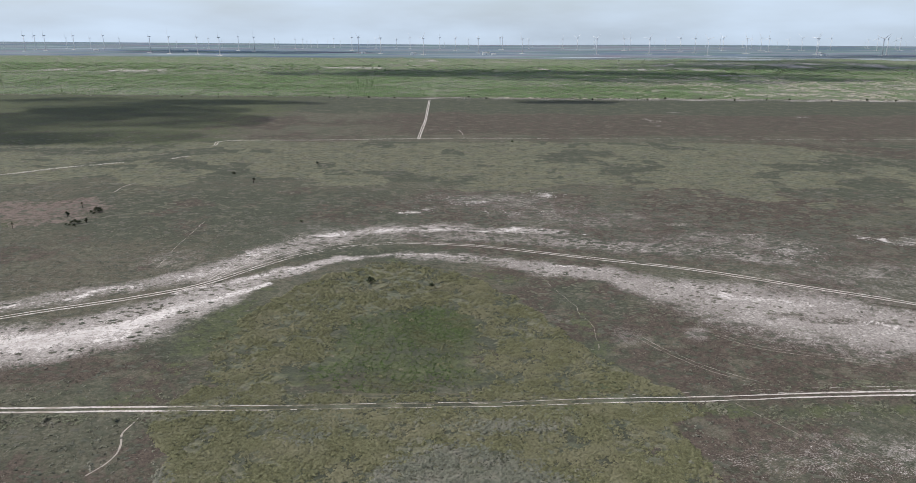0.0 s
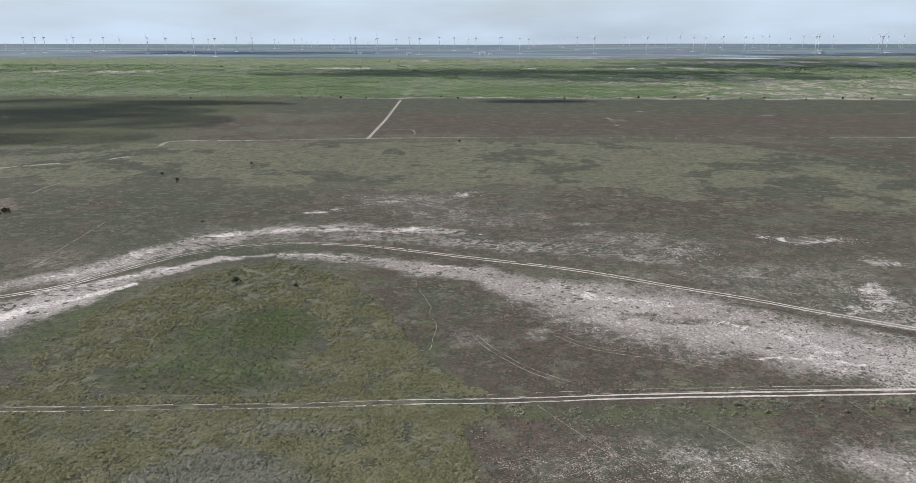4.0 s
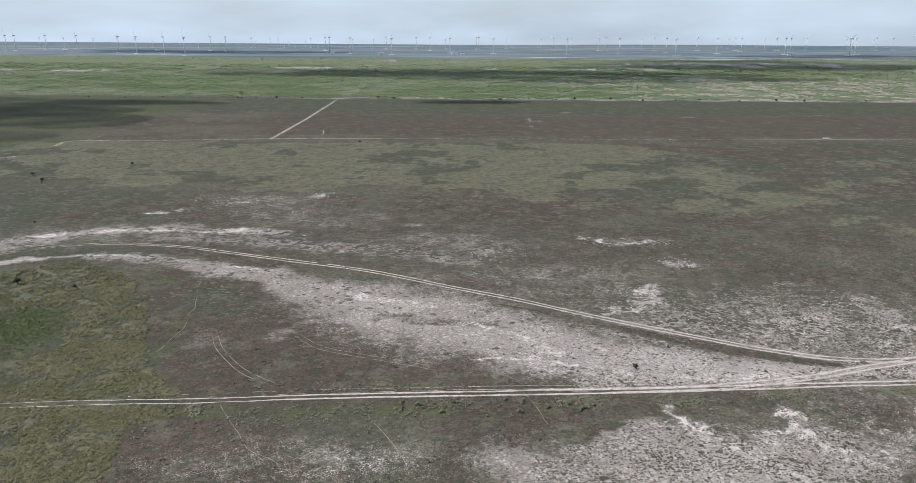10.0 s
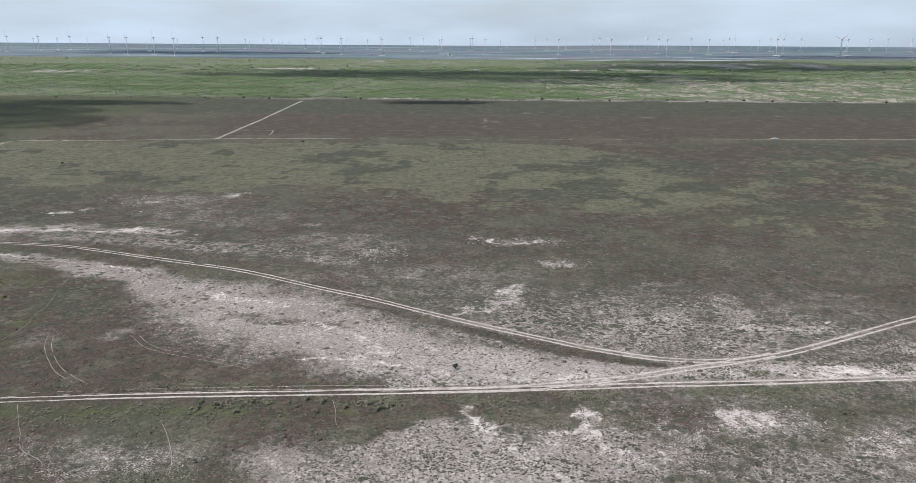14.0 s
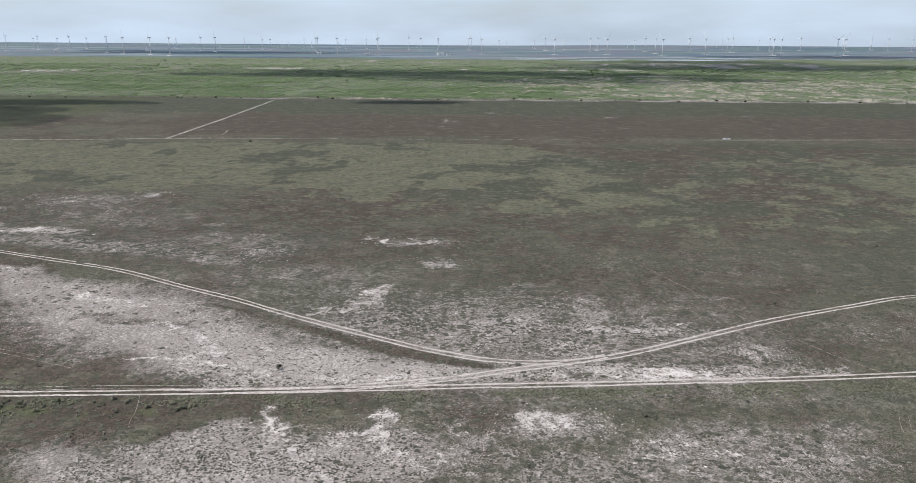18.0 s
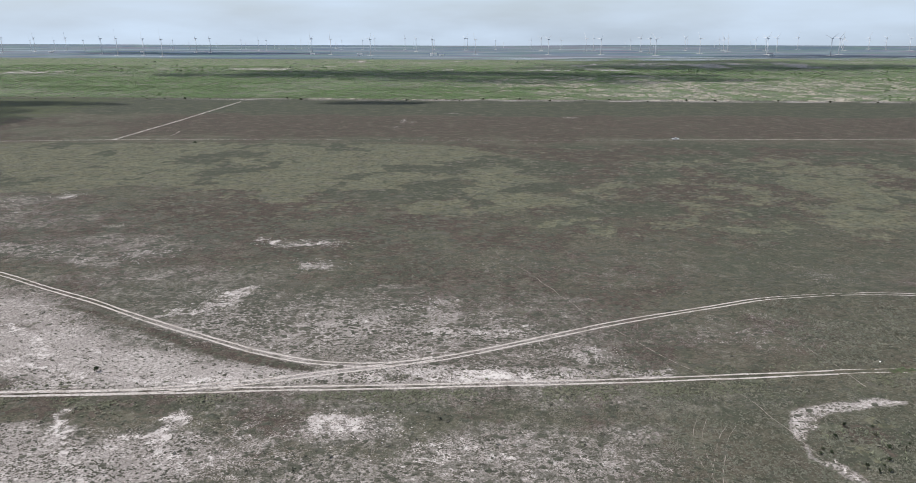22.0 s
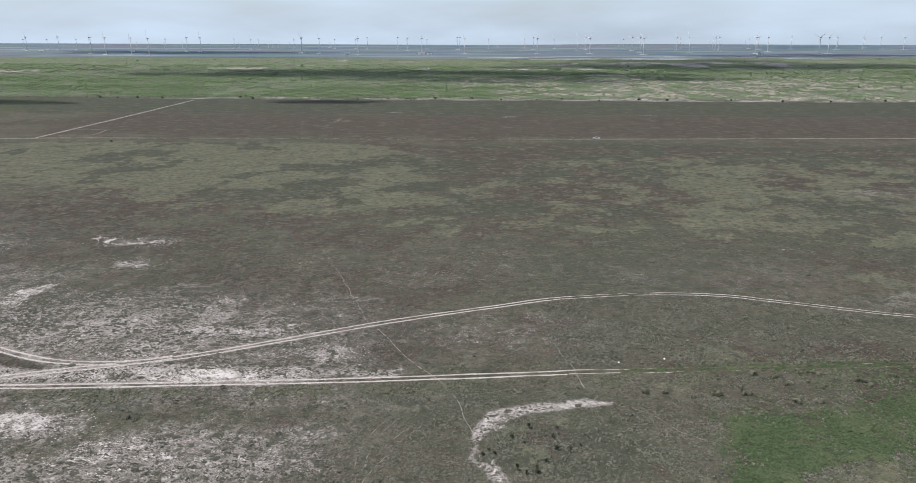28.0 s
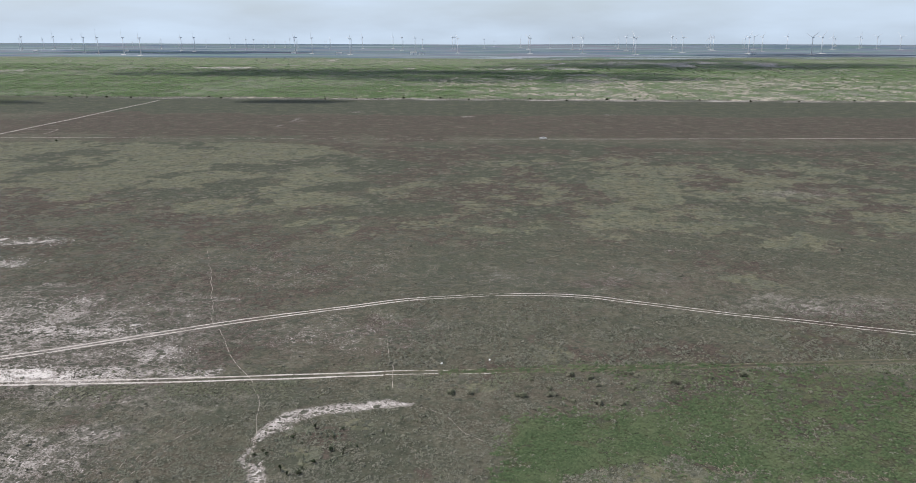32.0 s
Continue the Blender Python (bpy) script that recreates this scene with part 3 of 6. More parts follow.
    soil = mix_node(n, l, step_node(n, l, math_node(n, l, "MULTIPLY_ADD", fine, 0.5, math_node(n, l, "MULTIPLY", wide, 0.5)), 0.38, 0.62), (0.350, 0.312, 0.286), (0.590, 0.545, 0.505))
    floor_col = mix_node(n, l, step_node(n, l, b30, 0.45, 0.6), two((0.085, 0.120, 0.056), (0.170, 0.212, 0.108)), two((0.120, 0.128, 0.088), (0.225, 0.222, 0.165)))
    base = mix_node(n, l, wood, base, floor_col)
    patch = noise_node(n, l, 3.6, 3, 0.5, pos)
    lace = noise_node(n, l, 1.5, 3, 0.62, pos)
    dust = math_node(n, l, "MULTIPLY_ADD", math_node(n, l, "SUBTRACT", speck, 0.5), 0.9, math_node(n, l, "MULTIPLY_ADD", math_node(n, l, "SUBTRACT", lace, 0.5), 0.8, math_node(n, l, "MULTIPLY_ADD", math_node(n, l, "SUBTRACT", b9, 0.5), 0.5, film.outputs["Fac"])))
    grain = math_node(n, l, "MULTIPLY_ADD", math_node(n, l, "SUBTRACT", speck, 0.5), 2.0, math_node(n, l, "MULTIPLY_ADD", math_node(n, l, "SUBTRACT", lace, 0.5), 0.7, bare))
    cover = math_node(n, l, "MULTIPLY_ADD", math_node(n, l, "SUBTRACT", speck, 0.5), 1.2, math_node(n, l, "MULTIPLY_ADD", math_node(n, l, "SUBTRACT", lace, 0.5), 1.5, math_node(n, l, "MULTIPLY_ADD", math_node(n, l, "SUBTRACT", mid, 0.5), 1.0, bare)))
    thin = mix_node(n, l, step_node(n, l, math_node(n, l, "MULTIPLY_ADD", speck, 0.6, math_node(n, l, "MULTIPLY", fine, 0.4)), 0.36, 0.64), (0.162, 0.143, 0.128), (0.336, 0.299, 0.272))
    thin = mix_node(n, l, math_node(n, l, "MULTIPLY", step_node(n, l, math_node(n, l, "MULTIPLY_ADD", math_node(n, l, "SUBTRACT", b9, 0.5), 0.9, film.outputs["Fac"]), 0.55, 1.05), 0.75), thin, mix_node(n, l, step_node(n, l, math_node(n, l, "MULTIPLY_ADD", speck, 0.6, math_node(n, l, "MULTIPLY", fine, 0.4)), 0.40, 0.60), (0.233, 0.207, 0.187), (0.478, 0.436, 0.402)))
    thin = mix_node(n, l, math_node(n, l, "MULTIPLY", step_node(n, l, math_node(n, l, "MULTIPLY_ADD", lace, 0.5, math_node(n, l, "MULTIPLY", speck, 0.5)), 0.545, 0.61), 0.5), thin, (0.110, 0.102, 0.082))
    # plants no bigger than a hand dotted over the clay, and white grains between them
    for size, near, far, strength, colour in ((0.95, 0.20, 0.34, 0.72, (0.085, 0.080, 0.060)), (0.55, 0.20, 0.36, 0.45, (0.120, 0.108, 0.088)), (1.3, 0.22, 0.36, 0.55, (0.56, 0.51, 0.47))):
        dots = n.new("ShaderNodeTexVoronoi")
        dots.inputs["Scale"].default_value = 1.0 / size
        l.new(pos, dots.inputs["Vector"])
        mark = math_node(n, l, "SUBTRACT", 1.0, step_node(n, l, math_node(n, l, "MULTIPLY_ADD", math_node(n, l, "SUBTRACT", speck, 0.5), 0.35, dots.outputs["Distance"]), near, far))
        thin = mix_node(n, l, math_node(n, l, "MULTIPLY", math_node(n, l, "MULTIPLY", mark, step_node(n, l, b9, 0.36, 0.56)), strength), thin, colour)
    base = mix_node(n, l, math_node(n, l, "MULTIPLY", step_node(n, l, dust, 0.10, 0.70), 0.95), base, thin)
    base = mix_node(n, l, step_node(n, l, grain, 0.34, 0.56), base, thin)
    base = mix_node(n, l, step_node(n, l, cover, 0.63, 0.73), base, soil)
    # flat dark plant patches a few metres across
    spots = math_node(n, l, "MAXIMUM", step_node(n, l, math_node(n, l, "MULTIPLY_ADD", speck, 0.15, patch), 0.655, 0.69), math_node(n, l, "MULTIPLY", step_node(n, l, math_node(n, l, "MULTIPLY_ADD", speck, 0.2, b3), 0.655, 0.70), 0.8))
    base = mix_node(n, l, math_node(n, l, "MULTIPLY", math_node(n, l, "MULTIPLY", spots, 0.72), math_node(n, l, "SUBTRACT", 1.0, math_node(n, l, "MULTIPLY", step_node(n, l, math_node(n, l, "MAXIMUM", bare, film.outputs["Fac"]), 0.40, 0.72), 0.92))), base, two((0.031, 0.034, 0.023), (0.076, 0.080, 0.056)))
    # far plain: strip colours and this blue-grey mottling carry painted distance haze
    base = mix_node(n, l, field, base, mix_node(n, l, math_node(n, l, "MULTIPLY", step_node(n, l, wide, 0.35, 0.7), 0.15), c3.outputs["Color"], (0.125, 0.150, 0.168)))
    l.new(base, p.inputs["Base Color"])
    p.inputs["Roughness"].default_value = 0.95
    p.inputs["Specular IOR Level"].default_value = 0.1
    bump = n.new("ShaderNodeBump")
    bump.inputs["Strength"].default_value, bump.inputs["Distance"].default_value = 0.55, 0.35
    l.new(math_node(n, l, "MULTIPLY", tone, math_node(n, l, "SUBTRACT", 1.25, bare)), bump.inputs["Height"])
    l.new(bump.outputs["Normal"], p.inputs["Normal"])
    return m


def track_material():
    m, n, l, p = material("worn_clay_track")
    pos = n.new("ShaderNodeNewGeometry").outputs["Position"]
    f = noise_node(n, l, 0.5, 5, 0.65, pos)
    g = noise_node(n, l, 7.0, 4, 0.6, pos)
    pale = mix_node(n, l, step_node(n, l, f, 0.34, 0.6), (0.28, 0.245, 0.212), (0.54, 0.49, 0.445))
    l.new(mix_node(n, l, step_node(n, l, g, 0.5, 0.75), pale, (0.25, 0.215, 0.175)), p.inputs["Base Color"])
    p.inputs["Roughness"].default_value = 0.95
    p.inputs["Specular IOR Level"].default_value = 0.1
    return m


GROUND, TRACK = ground_material(), track_material()
FAINT = plain("grassy_track", (0.095, 0.084, 0.050), 0.95, 0, 0.35, 0.6)
TRAIL = plain("trodden_trail", (0.29, 0.25, 0.21), 0.95, 0, 0.35, 0.5)
OLIVE = foliage("olive_tussock", (0.088, 0.087, 0.043), (0.160, 0.155, 0.085), (0.164, 0.152, 0.092))
ROADSIDE = foliage("roadside_shrub_leaf", (0.098, 0.103, 0.064), (0.178, 0.180, 0.122), (0.188, 0.178, 0.130), 5.0)
GREY = foliage("grey_shrub_leaf", (0.106, 0.109, 0.079), (0.172, 0.171, 0.130), (0.188, 0.178, 0.140), 5.0)
WEED = foliage("green_weed_leaf", (0.042, 0.066, 0.028), (0.092, 0.122, 0.058), (0.104, 0.122, 0.064))
TUFT = foliage("dark_tuft_leaf", (0.055, 0.055, 0.040), (0.115, 0.110, 0.086), (0.145, 0.130, 0.106))
MESQUITE = foliage("mesquite_leaf", (0.112, 0.172, 0.074), (0.176, 0.256, 0.108), (0.166, 0.206, 0.116), 34)
BRUSH = foliage("grey_brush_leaf", (0.104, 0.138, 0.096), (0.208, 0.240, 0.178), (0.262, 0.250, 0.200), 60)
MAT = foliage("dark_mat_leaf", (0.041, 0.043, 0.031), (0.084, 0.085, 0.063), (0.094, 0.088, 0.068), 9.0)
DRYMAT = foliage("dry_mat_leaf", (0.058, 0.054, 0.041), (0.142, 0.131, 0.102), (0.108, 0.108, 0.074), 25.0)
CRUST = foliage("salt_crust", (0.36, 0.33, 0.305), (0.58, 0.54, 0.50), (0.46, 0.42, 0.39), 6.0)
HOLLOW = foliage("hollow_grass_leaf", (0.050, 0.074, 0.027), (0.100, 0.130, 0.050), (0.104, 0.100, 0.054), 11.0)
THICKET = foliage("dark_thicket_leaf", (0.086, 0.136, 0.058), (0.134, 0.192, 0.082), (0.130, 0.166, 0.086), 40.0)
EARTH = foliage("bare_earth", (0.27, 0.235, 0.185), (0.43, 0.385, 0.315), (0.345, 0.30, 0.245), 30.0)
FLAT = foliage("pale_salt_flat", (0.26, 0.30, 0.33), (0.42, 0.46, 0.50), (0.33, 0.34, 0.36), 200.0)
STRAW = foliage("dead_stem", (0.155, 0.14, 0.105), (0.28, 0.25, 0.195), (0.21, 0.18, 0.14), 3.0)
BARK = plain("grey_bark", (0.11, 0.09, 0.07), 0.9, 0, 0.35, 0.15)
DARKLEAF = foliage("dark_dagger_leaf", (0.016, 0.024, 0.012), (0.045, 0.060, 0.028), (0.060, 0.058, 0.036), 1.2)
PAD = plain("cactus_pad", (0.205, 0.215, 0.140), 0.6, 0, 0.35, 0.12)


# ---- mesh helpers ----
def mesh_object(name, verts, faces, mat, parent=None, smooth=False):
    me = bpy.data.meshes.new(name)
    me.from_pydata(verts, [], faces)
    me.materials.append(mat)
    if smooth:
        me.polygons.foreach_set("use_smooth", [True] * len(me.polygons))
    ob = new(name, me)
    if parent is not None:
        ob.parent = parent
    return ob


def tri_object(name, v, mat):
    """v: array of triangles, (n, 3, 3)."""
    n = len(v)
    me = bpy.data.meshes.new(name)
    me.vertices.add(3 * n)
    me.vertices.foreach_set("co", v.reshape(-1))
    me.loops.add(3 * n)
    me.loops.foreach_set("vertex_index", np.arange(3 * n, dtype=np.int32))
    me.polygons.add(n)
    me.polygons.foreach_set("loop_start", np.arange(0, 3 * n, 3, dtype=np.int32))
    me.materials.append(mat)
    me.update()
    return new(name, me)


def part(name, bm, mat, parent=None, label="", smooth=False):
    me = bpy.data.meshes.new(name)
    bm.to_mesh(me)
    bm.free()
    me.materials.append(mat)
    if smooth:
        me.polygons.foreach_set("use_smooth", [True] * len(me.polygons))
    ob = new(name, me)
    if parent is not None:
        ob.parent = parent
    if label:
        ob["label"] = label
    return ob


# ---- the ground: one sheet to the horizon ----
def build_ground():
    ny, nx = 520, 860
    ys = 1.0 / np.linspace(1 / 88.0, 1 / 5160.0, ny)
    ys = np.concatenate([[-4200, -1800, -700, -250, -60, 20, 60], ys])
    s = np.linspace(-1, 1, nx)
    half = 300 + 0.70 * np.abs(ys)
    X = 175 + s[None, :] * half[:, None]
    Y = np.repeat(ys[:, None], nx, 1)
    x, y = X.ravel(), Y.ravel()
    z = ground_z(x, y)
    rows = len(ys)
    co = np.stack([x, y, z], 1)
    i = (np.arange(rows - 1)[:, None] * nx + np.arange(nx - 1)[None, :]).ravel()
    quads = np.stack([i, i + 1, i + nx + 1, i + nx], 1).astype(np.int32)
    me = bpy.data.meshes.new("ground")
    me.vertices.add(len(co))
    me.vertices.foreach_set("co", co.ravel())
    me.loops.add(quads.size)
    me.loops.foreach_set("vertex_index", quads.ravel())
    me.polygons.add(len(quads))
    me.polygons.foreach_set("loop_start", np.arange(0, quads.size, 4, dtype=np.int32))
    me.update()
    me.polygons.foreach_set("use_smooth", [True] * len(quads))
    c = covers(x, y)
    a = me.attributes.new("cover_a", "FLOAT_COLOR", "POINT")
    a.data.foreach_set("color", np.stack(c[:4], 1).ravel())
    a = me.attributes.new("cover_b", "FLOAT_COLOR", "POINT")
    a.data.foreach_set("color", np.stack(c[4:8], 1).ravel())
    a = me.attributes.new("thin", "FLOAT", "POINT")
    a.data.foreach_set("value", c[8])
    me.materials.append(GROUND)
    return tagged(new("ground", me), "flat dry coastal prairie with pale clay patches and sparse grass", "ground", kind="structure")


build_ground()


# ---- tracks and trails ----
def smooth_line(pts, step=1.0):
    p = [Vector(q) for q in pts]
    p = [2 * p[0] - p[1]] + p + [2 * p[-1] - p[-2]]
    out = []
    for a, b, c, d in zip(p, p[1:], p[2:], p[3:]):
        k = max(2, int((c - b).length / step))
        for j in range(k):
            t = j / k
            out.append(0.5 * ((2 * b) + (c - a) * t + (2 * a - 5 * b + 4 * c - d) * t * t + (3 * b - a - 3 * c + d) * t ** 3))
    return np.array([tuple(v) for v in out])


def strip(name, pts, offset, width, mat, parent, seed, keep=None, lift=0.035, step=0.8, ragged=0.35):
    """One rut: a ragged ribbon lying on the ground; keep(x, y) gives 0 to 1 of its wear."""
    c = smooth_line(pts, step)
    d = np.gradient(c, axis=0)
    nrm = np.stack([-d[:, 1], d[:, 0]], 1) / np.maximum(np.hypot(d[:, 0], d[:, 1]), 1e-6)[:, None]
    k = np.arange(len(c)) * step
    wob = offset + 0.5 * (fbm(k, k * 0, 14, seed, 2) - 0.5)
    wear = np.ones(len(c)) if keep is None else keep(c[:, 0], c[:, 1])
    rag = ragged + 0.9 * (1 - wear)
    wl_ = np.clip(width / 2 * (wear + rag * 2 * (fbm(k, k * 0 + 5, 1.4, seed + 1, 3) - 0.5)), 0, None)
    wr_ = np.clip(width / 2 * (wear + rag * 2 * (fbm(k, k * 0 + 9, 1.4, seed + 2, 3) - 0.5)), 0, None)
    L, R = c + nrm * (wob + wl_)[:, None], c + nrm * (wob - wr_)[:, None]
    z = ground_z(c[:, 0], c[:, 1]) + lift
    M = (L + R) / 2
    verts = [(*a, zz - 0.012) for a, zz in zip(L, z)] + [(*a, zz) for a, zz in zip(M, z)] + [(*a, zz - 0.012) for a, zz in zip(R, z)]
    n = len(c)
    on = (wl_ + wr_) > 0.12 * width
    faces = []
    for i in range(n - 1):
        if on[i] and on[i + 1]:
            faces += [(i, n + i, n + i + 1, i + 1), (n + i, 2 * n + i, 2 * n + i + 1, n + i + 1)]
    return mesh_object(name, verts, faces, mat, parent)


def track(name, pts, label, width=0.75, gauge=1.9, mat=TRACK, keep=None, seed=1, step=0.8):
    top = tagged(new(name), label, "dirt track", kind="structure")
    for k, side in enumerate((-1, 1)):
        strip("rut", pts, side * gauge / 2, width, mat, top, seed + 7 * k, keep, step=step)
    return top


def trail(name, pts, label, width=0.4, mat=TRAIL, seed=1, step=0.6, keep=None, ragged=0.6):
    c = smooth_line(pts, 3.0)
    k = np.arange(len(c)) * 3.0
    w = np.stack([fbm(k, k * 0 + 2, 6, seed, 2) - .5, fbm(k, k * 0 + 8, 6, seed + 3, 2) - .5], 1) * 2.6
    ob = strip(name, [tuple(v) for v in c + w], 0, width, mat, None, seed, keep, step=step, ragged=ragged)
    return tagged(ob, label, "trail", kind="structure")


NEAR_ROAD = [(-160, 135), (-97, 138), (-67, 139), (-35, 140), (9, 142), (36, 144), (60, 145), (84, 147), (125, 149), (165, 151), (207, 154), (245, 156.5), (288, 160), (328, 164.5), (377, 169), (421, 173), (477, 178), (620, 192)]
BEND_ROAD = [(-175, 160), (-129, 190), (-111, 200), (-100.5, 205.3), (-93.5, 209.6), (-86.5, 214.6), (-80, 221.3), (-73.4, 230.4), (-66.5, 240.2), (-58.8, 250.1), (-49.8, 258), (-40, 264.3), (-29.3, 268), (-18, 269.2), (-4, 268), (12.5, 265), (38, 255.5), (58, 248), (86, 237), (114, 221), (134, 210), (152, 199),
             (184, 181), (198, 173.8), (212, 168.6), (227, 167.3), (244, 171.3), (267, 182.5), (295, 197), (326, 210), (343, 217), (361, 221), (380, 223), (399, 222), (416, 217), (440, 209), (463, 203), (487, 196), (600, 165)]
LINK_ROAD = [(150, 150.5), (174, 152.2), (190, 155), (204, 158.3), (217, 162.8), (231, 167), (243, 171.8)]
FAR_ROAD = [(-175, 519), (-172, 545), (-103, 552), (-29, 563), (28, 568), (200, 571), (368, 577), (719, 600), (1100, 625)]


def near_wear(x, y):
    worn = np.maximum(1 - soft(x, -66, -55), 0.22 + 0.12 * soft(x, -4, 12) + 0.66 * soft(x, 40, 110)) * (1 - 0.85 * soft(x, 330, 392))
    return (0.12 + 0.84 * worn) * (1 - 0.96 * soft(x, 352, 396))


track("dirt_track_1", NEAR_ROAD, "pale two-rut dirt track with a grassy middle", 0.72, 1.9, keep=near_wear, seed=3)
track("grassy_track", [(-62, 139.2), (-35, 140), (9, 142), (36, 144)], "overgrown brown two-rut track through tussocks", 0.45, 1.7, FAINT, seed=303)
track("old_track", [(-34, 145.2), (-12, 145.4), (12, 146), (34, 148), (46, 149)], "overgrown dark line of an older track", 0.5, 1.6, FAINT, seed=323)
track("overgrown_track", [(342, 165.8), (377, 169), (421, 173), (477, 178), (620, 192)], "overgrown brown two-rut track in green grass", 0.75, 1.9, FAINT, seed=313)
track("dirt_track_2", BEND_ROAD, "pale two-rut dirt track bending across dry prairie", 0.8, 1.9, keep=lambda x, y: 0.85 - np.maximum(0.52 * blobs(x, y, [(-34, 258, 60, 30, 1.)]), 0.56 * blobs(x, y, [(366, 222, 24, 14, 1.)])) - 0.32 * soft(x, 385, 425), seed=13)
track("dirt_track_3", LINK_ROAD, "pale two-rut dirt track linking two tracks", 0.62, 1.9, seed=23)
track("dirt_track_4", FAR_ROAD, "thin pale dirt track along the brown field edge", 0.8, 1.9, keep=lambda x, y: 0.75 - 0.5 * soft(x, 30, 80) * (1 - soft(x, 330, 430)), seed=33, step=2.0)
track("dirt_track_5", [(-29, 563), (-29, 640), (-29, 700), (-31, 800), (-33, 905)], "wide pale dirt track running to the brush", 1.0, 1.5, keep=lambda x, y: 0.8 + 0 * x, seed=43, step=2.0)
track("dirt_track_9", [(-80.2, 224), (-75.6, 236.7), (-68.3, 246.3), (-60.5, 256.7), (-51.2, 264), (-38.9, 270.8)], "pale older branch beside the bending track", 0.5, 1.8, keep=lambda x, y: 0.6 + 0 * x, seed=113)
track("dirt_track_6", [(-330, 340), (-259, 403), (-238, 426), (-207, 448)], "pale dirt track in the grass", 0.9, 1.9, seed=53, step=1.5)
track("dirt_track_7", [(-184, 462), (-176, 474)], "short pale piece of dirt track", 0.8, 1.9, seed=63)
track("dirt_track_8", [(-8, 142), (60, 147.5), (100, 150.5), (140, 152), (165, 153)], "faint second wheel track beside the road", 0.4, 1.6, keep=lambda x, y: 0.02 + 0.5 * soft(x, 70, 120), seed=73)
track("wheel_marks_1", [(50, 181), (53, 174), (58, 166.5), (64, 159.5), (73, 152.5)], "curved wheel marks in dark grass", 0.3, 1.7, TRAIL, keep=lambda x, y: 0.42 + 0 * x, seed=83)
track("wheel_marks_2", [(72, 182), (80, 174), (91, 169), (110, 162)], "faint curved wheel marks in dark grass", 0.32, 1.7, TRAIL, keep=lambda x, y: 0.4 + 0 * x, seed=93)
track("wheel_marks_4", [(302, 143), (299, 136), (297.5, 127), (299, 117)], "faint looping wheel marks in grass", 0.28, 1.7, TRAIL, keep=lambda x, y: 0.3 + 0 * x, seed=123)
track("wheel_marks_3", [(297, 112), (298, 120), (301, 128), (304, 135), (308, 141)], "faint looping wheel marks in grass", 0.3, 1.7, TRAIL, keep=lambda x, y: 0.35 + 0 * x, seed=103)
trail("trail_1", [(261, 266), (275, 233), (288, 199), (293, 191), (302, 174), (308, 165), (313, 157), (316, 150), (318, 140), (321, 127), (322, 116)], "narrow pale cattle trail across the grass", 0.25, seed=5, keep=lambda x, y: 0.8 - 0.3 * soft(y, 190, 240), ragged=0.5)
trail("trail_2", [(340, 190), (342, 176), (344, 166), (346, 154)], "narrow pale cattle trail to the knoll", 0.24, seed=15, keep=lambda x, y: 0.75 + 0 * x, ragged=0.35)
trail("trail_3", [(349, 150.5), (354, 148), (359, 144.5), (363, 139), (368, 136), (376, 134)], "narrow pale cattle trail round the knoll", 0.3, seed=25, keep=lambda x, y: 0.4 + 0 * x)
trail("trail_4", [(64, 143), (67, 137), (75, 125), (84, 117)], "narrow pale cattle trail", 0.2, seed=35, keep=lambda x, y: 0.5 + 0 * x)
trail("trail_5", [(97, 139), (98, 136), (104, 125), (108, 112)], "narrow pale cattle trail", 0.22, seed=45, keep=lambda x, y: 0.5 + 0 * x)
trail("trail_6", [(131, 149), (135, 137), (136, 131)], "narrow pale cattle trail", 0.2, seed=55, keep=lambda x, y: 0.5 + 0 * x)
trail("trail_7", [(-66, 138), (-67, 130), (-65, 121), (-69, 110)], "narrow pale cattle trail", 0.35, seed=65)
trail("trail_8", [(28, 232), (36, 205), (39, 182), (37, 165)], "thin trail along the tussock mound", 0.26, seed=75, keep=lambda x, y: 0.35 + 0 * x)
trail("trail_9", [(-173, 383), (-175, 375), (-175.3, 366), (-174.2, 354)], "pale worn trail near the reddish patch", 0.8, seed=85, keep=lambda x, y: 0.7 + 0 * x)
trail("trail_10", [(-29, 615), (-5, 618), (3, 612), (7, 582)], "pale hooked trail in the brown field", 1.1, seed=95, step=1.5, keep=lambda x, y: 0.68 + 0 * x)
trail("trail_12", [(-108, 300), (-106, 262), (-103, 232)], "faint trail through the grass", 0.5, seed=99, keep=lambda x, y: 0.4 + 0 * x)


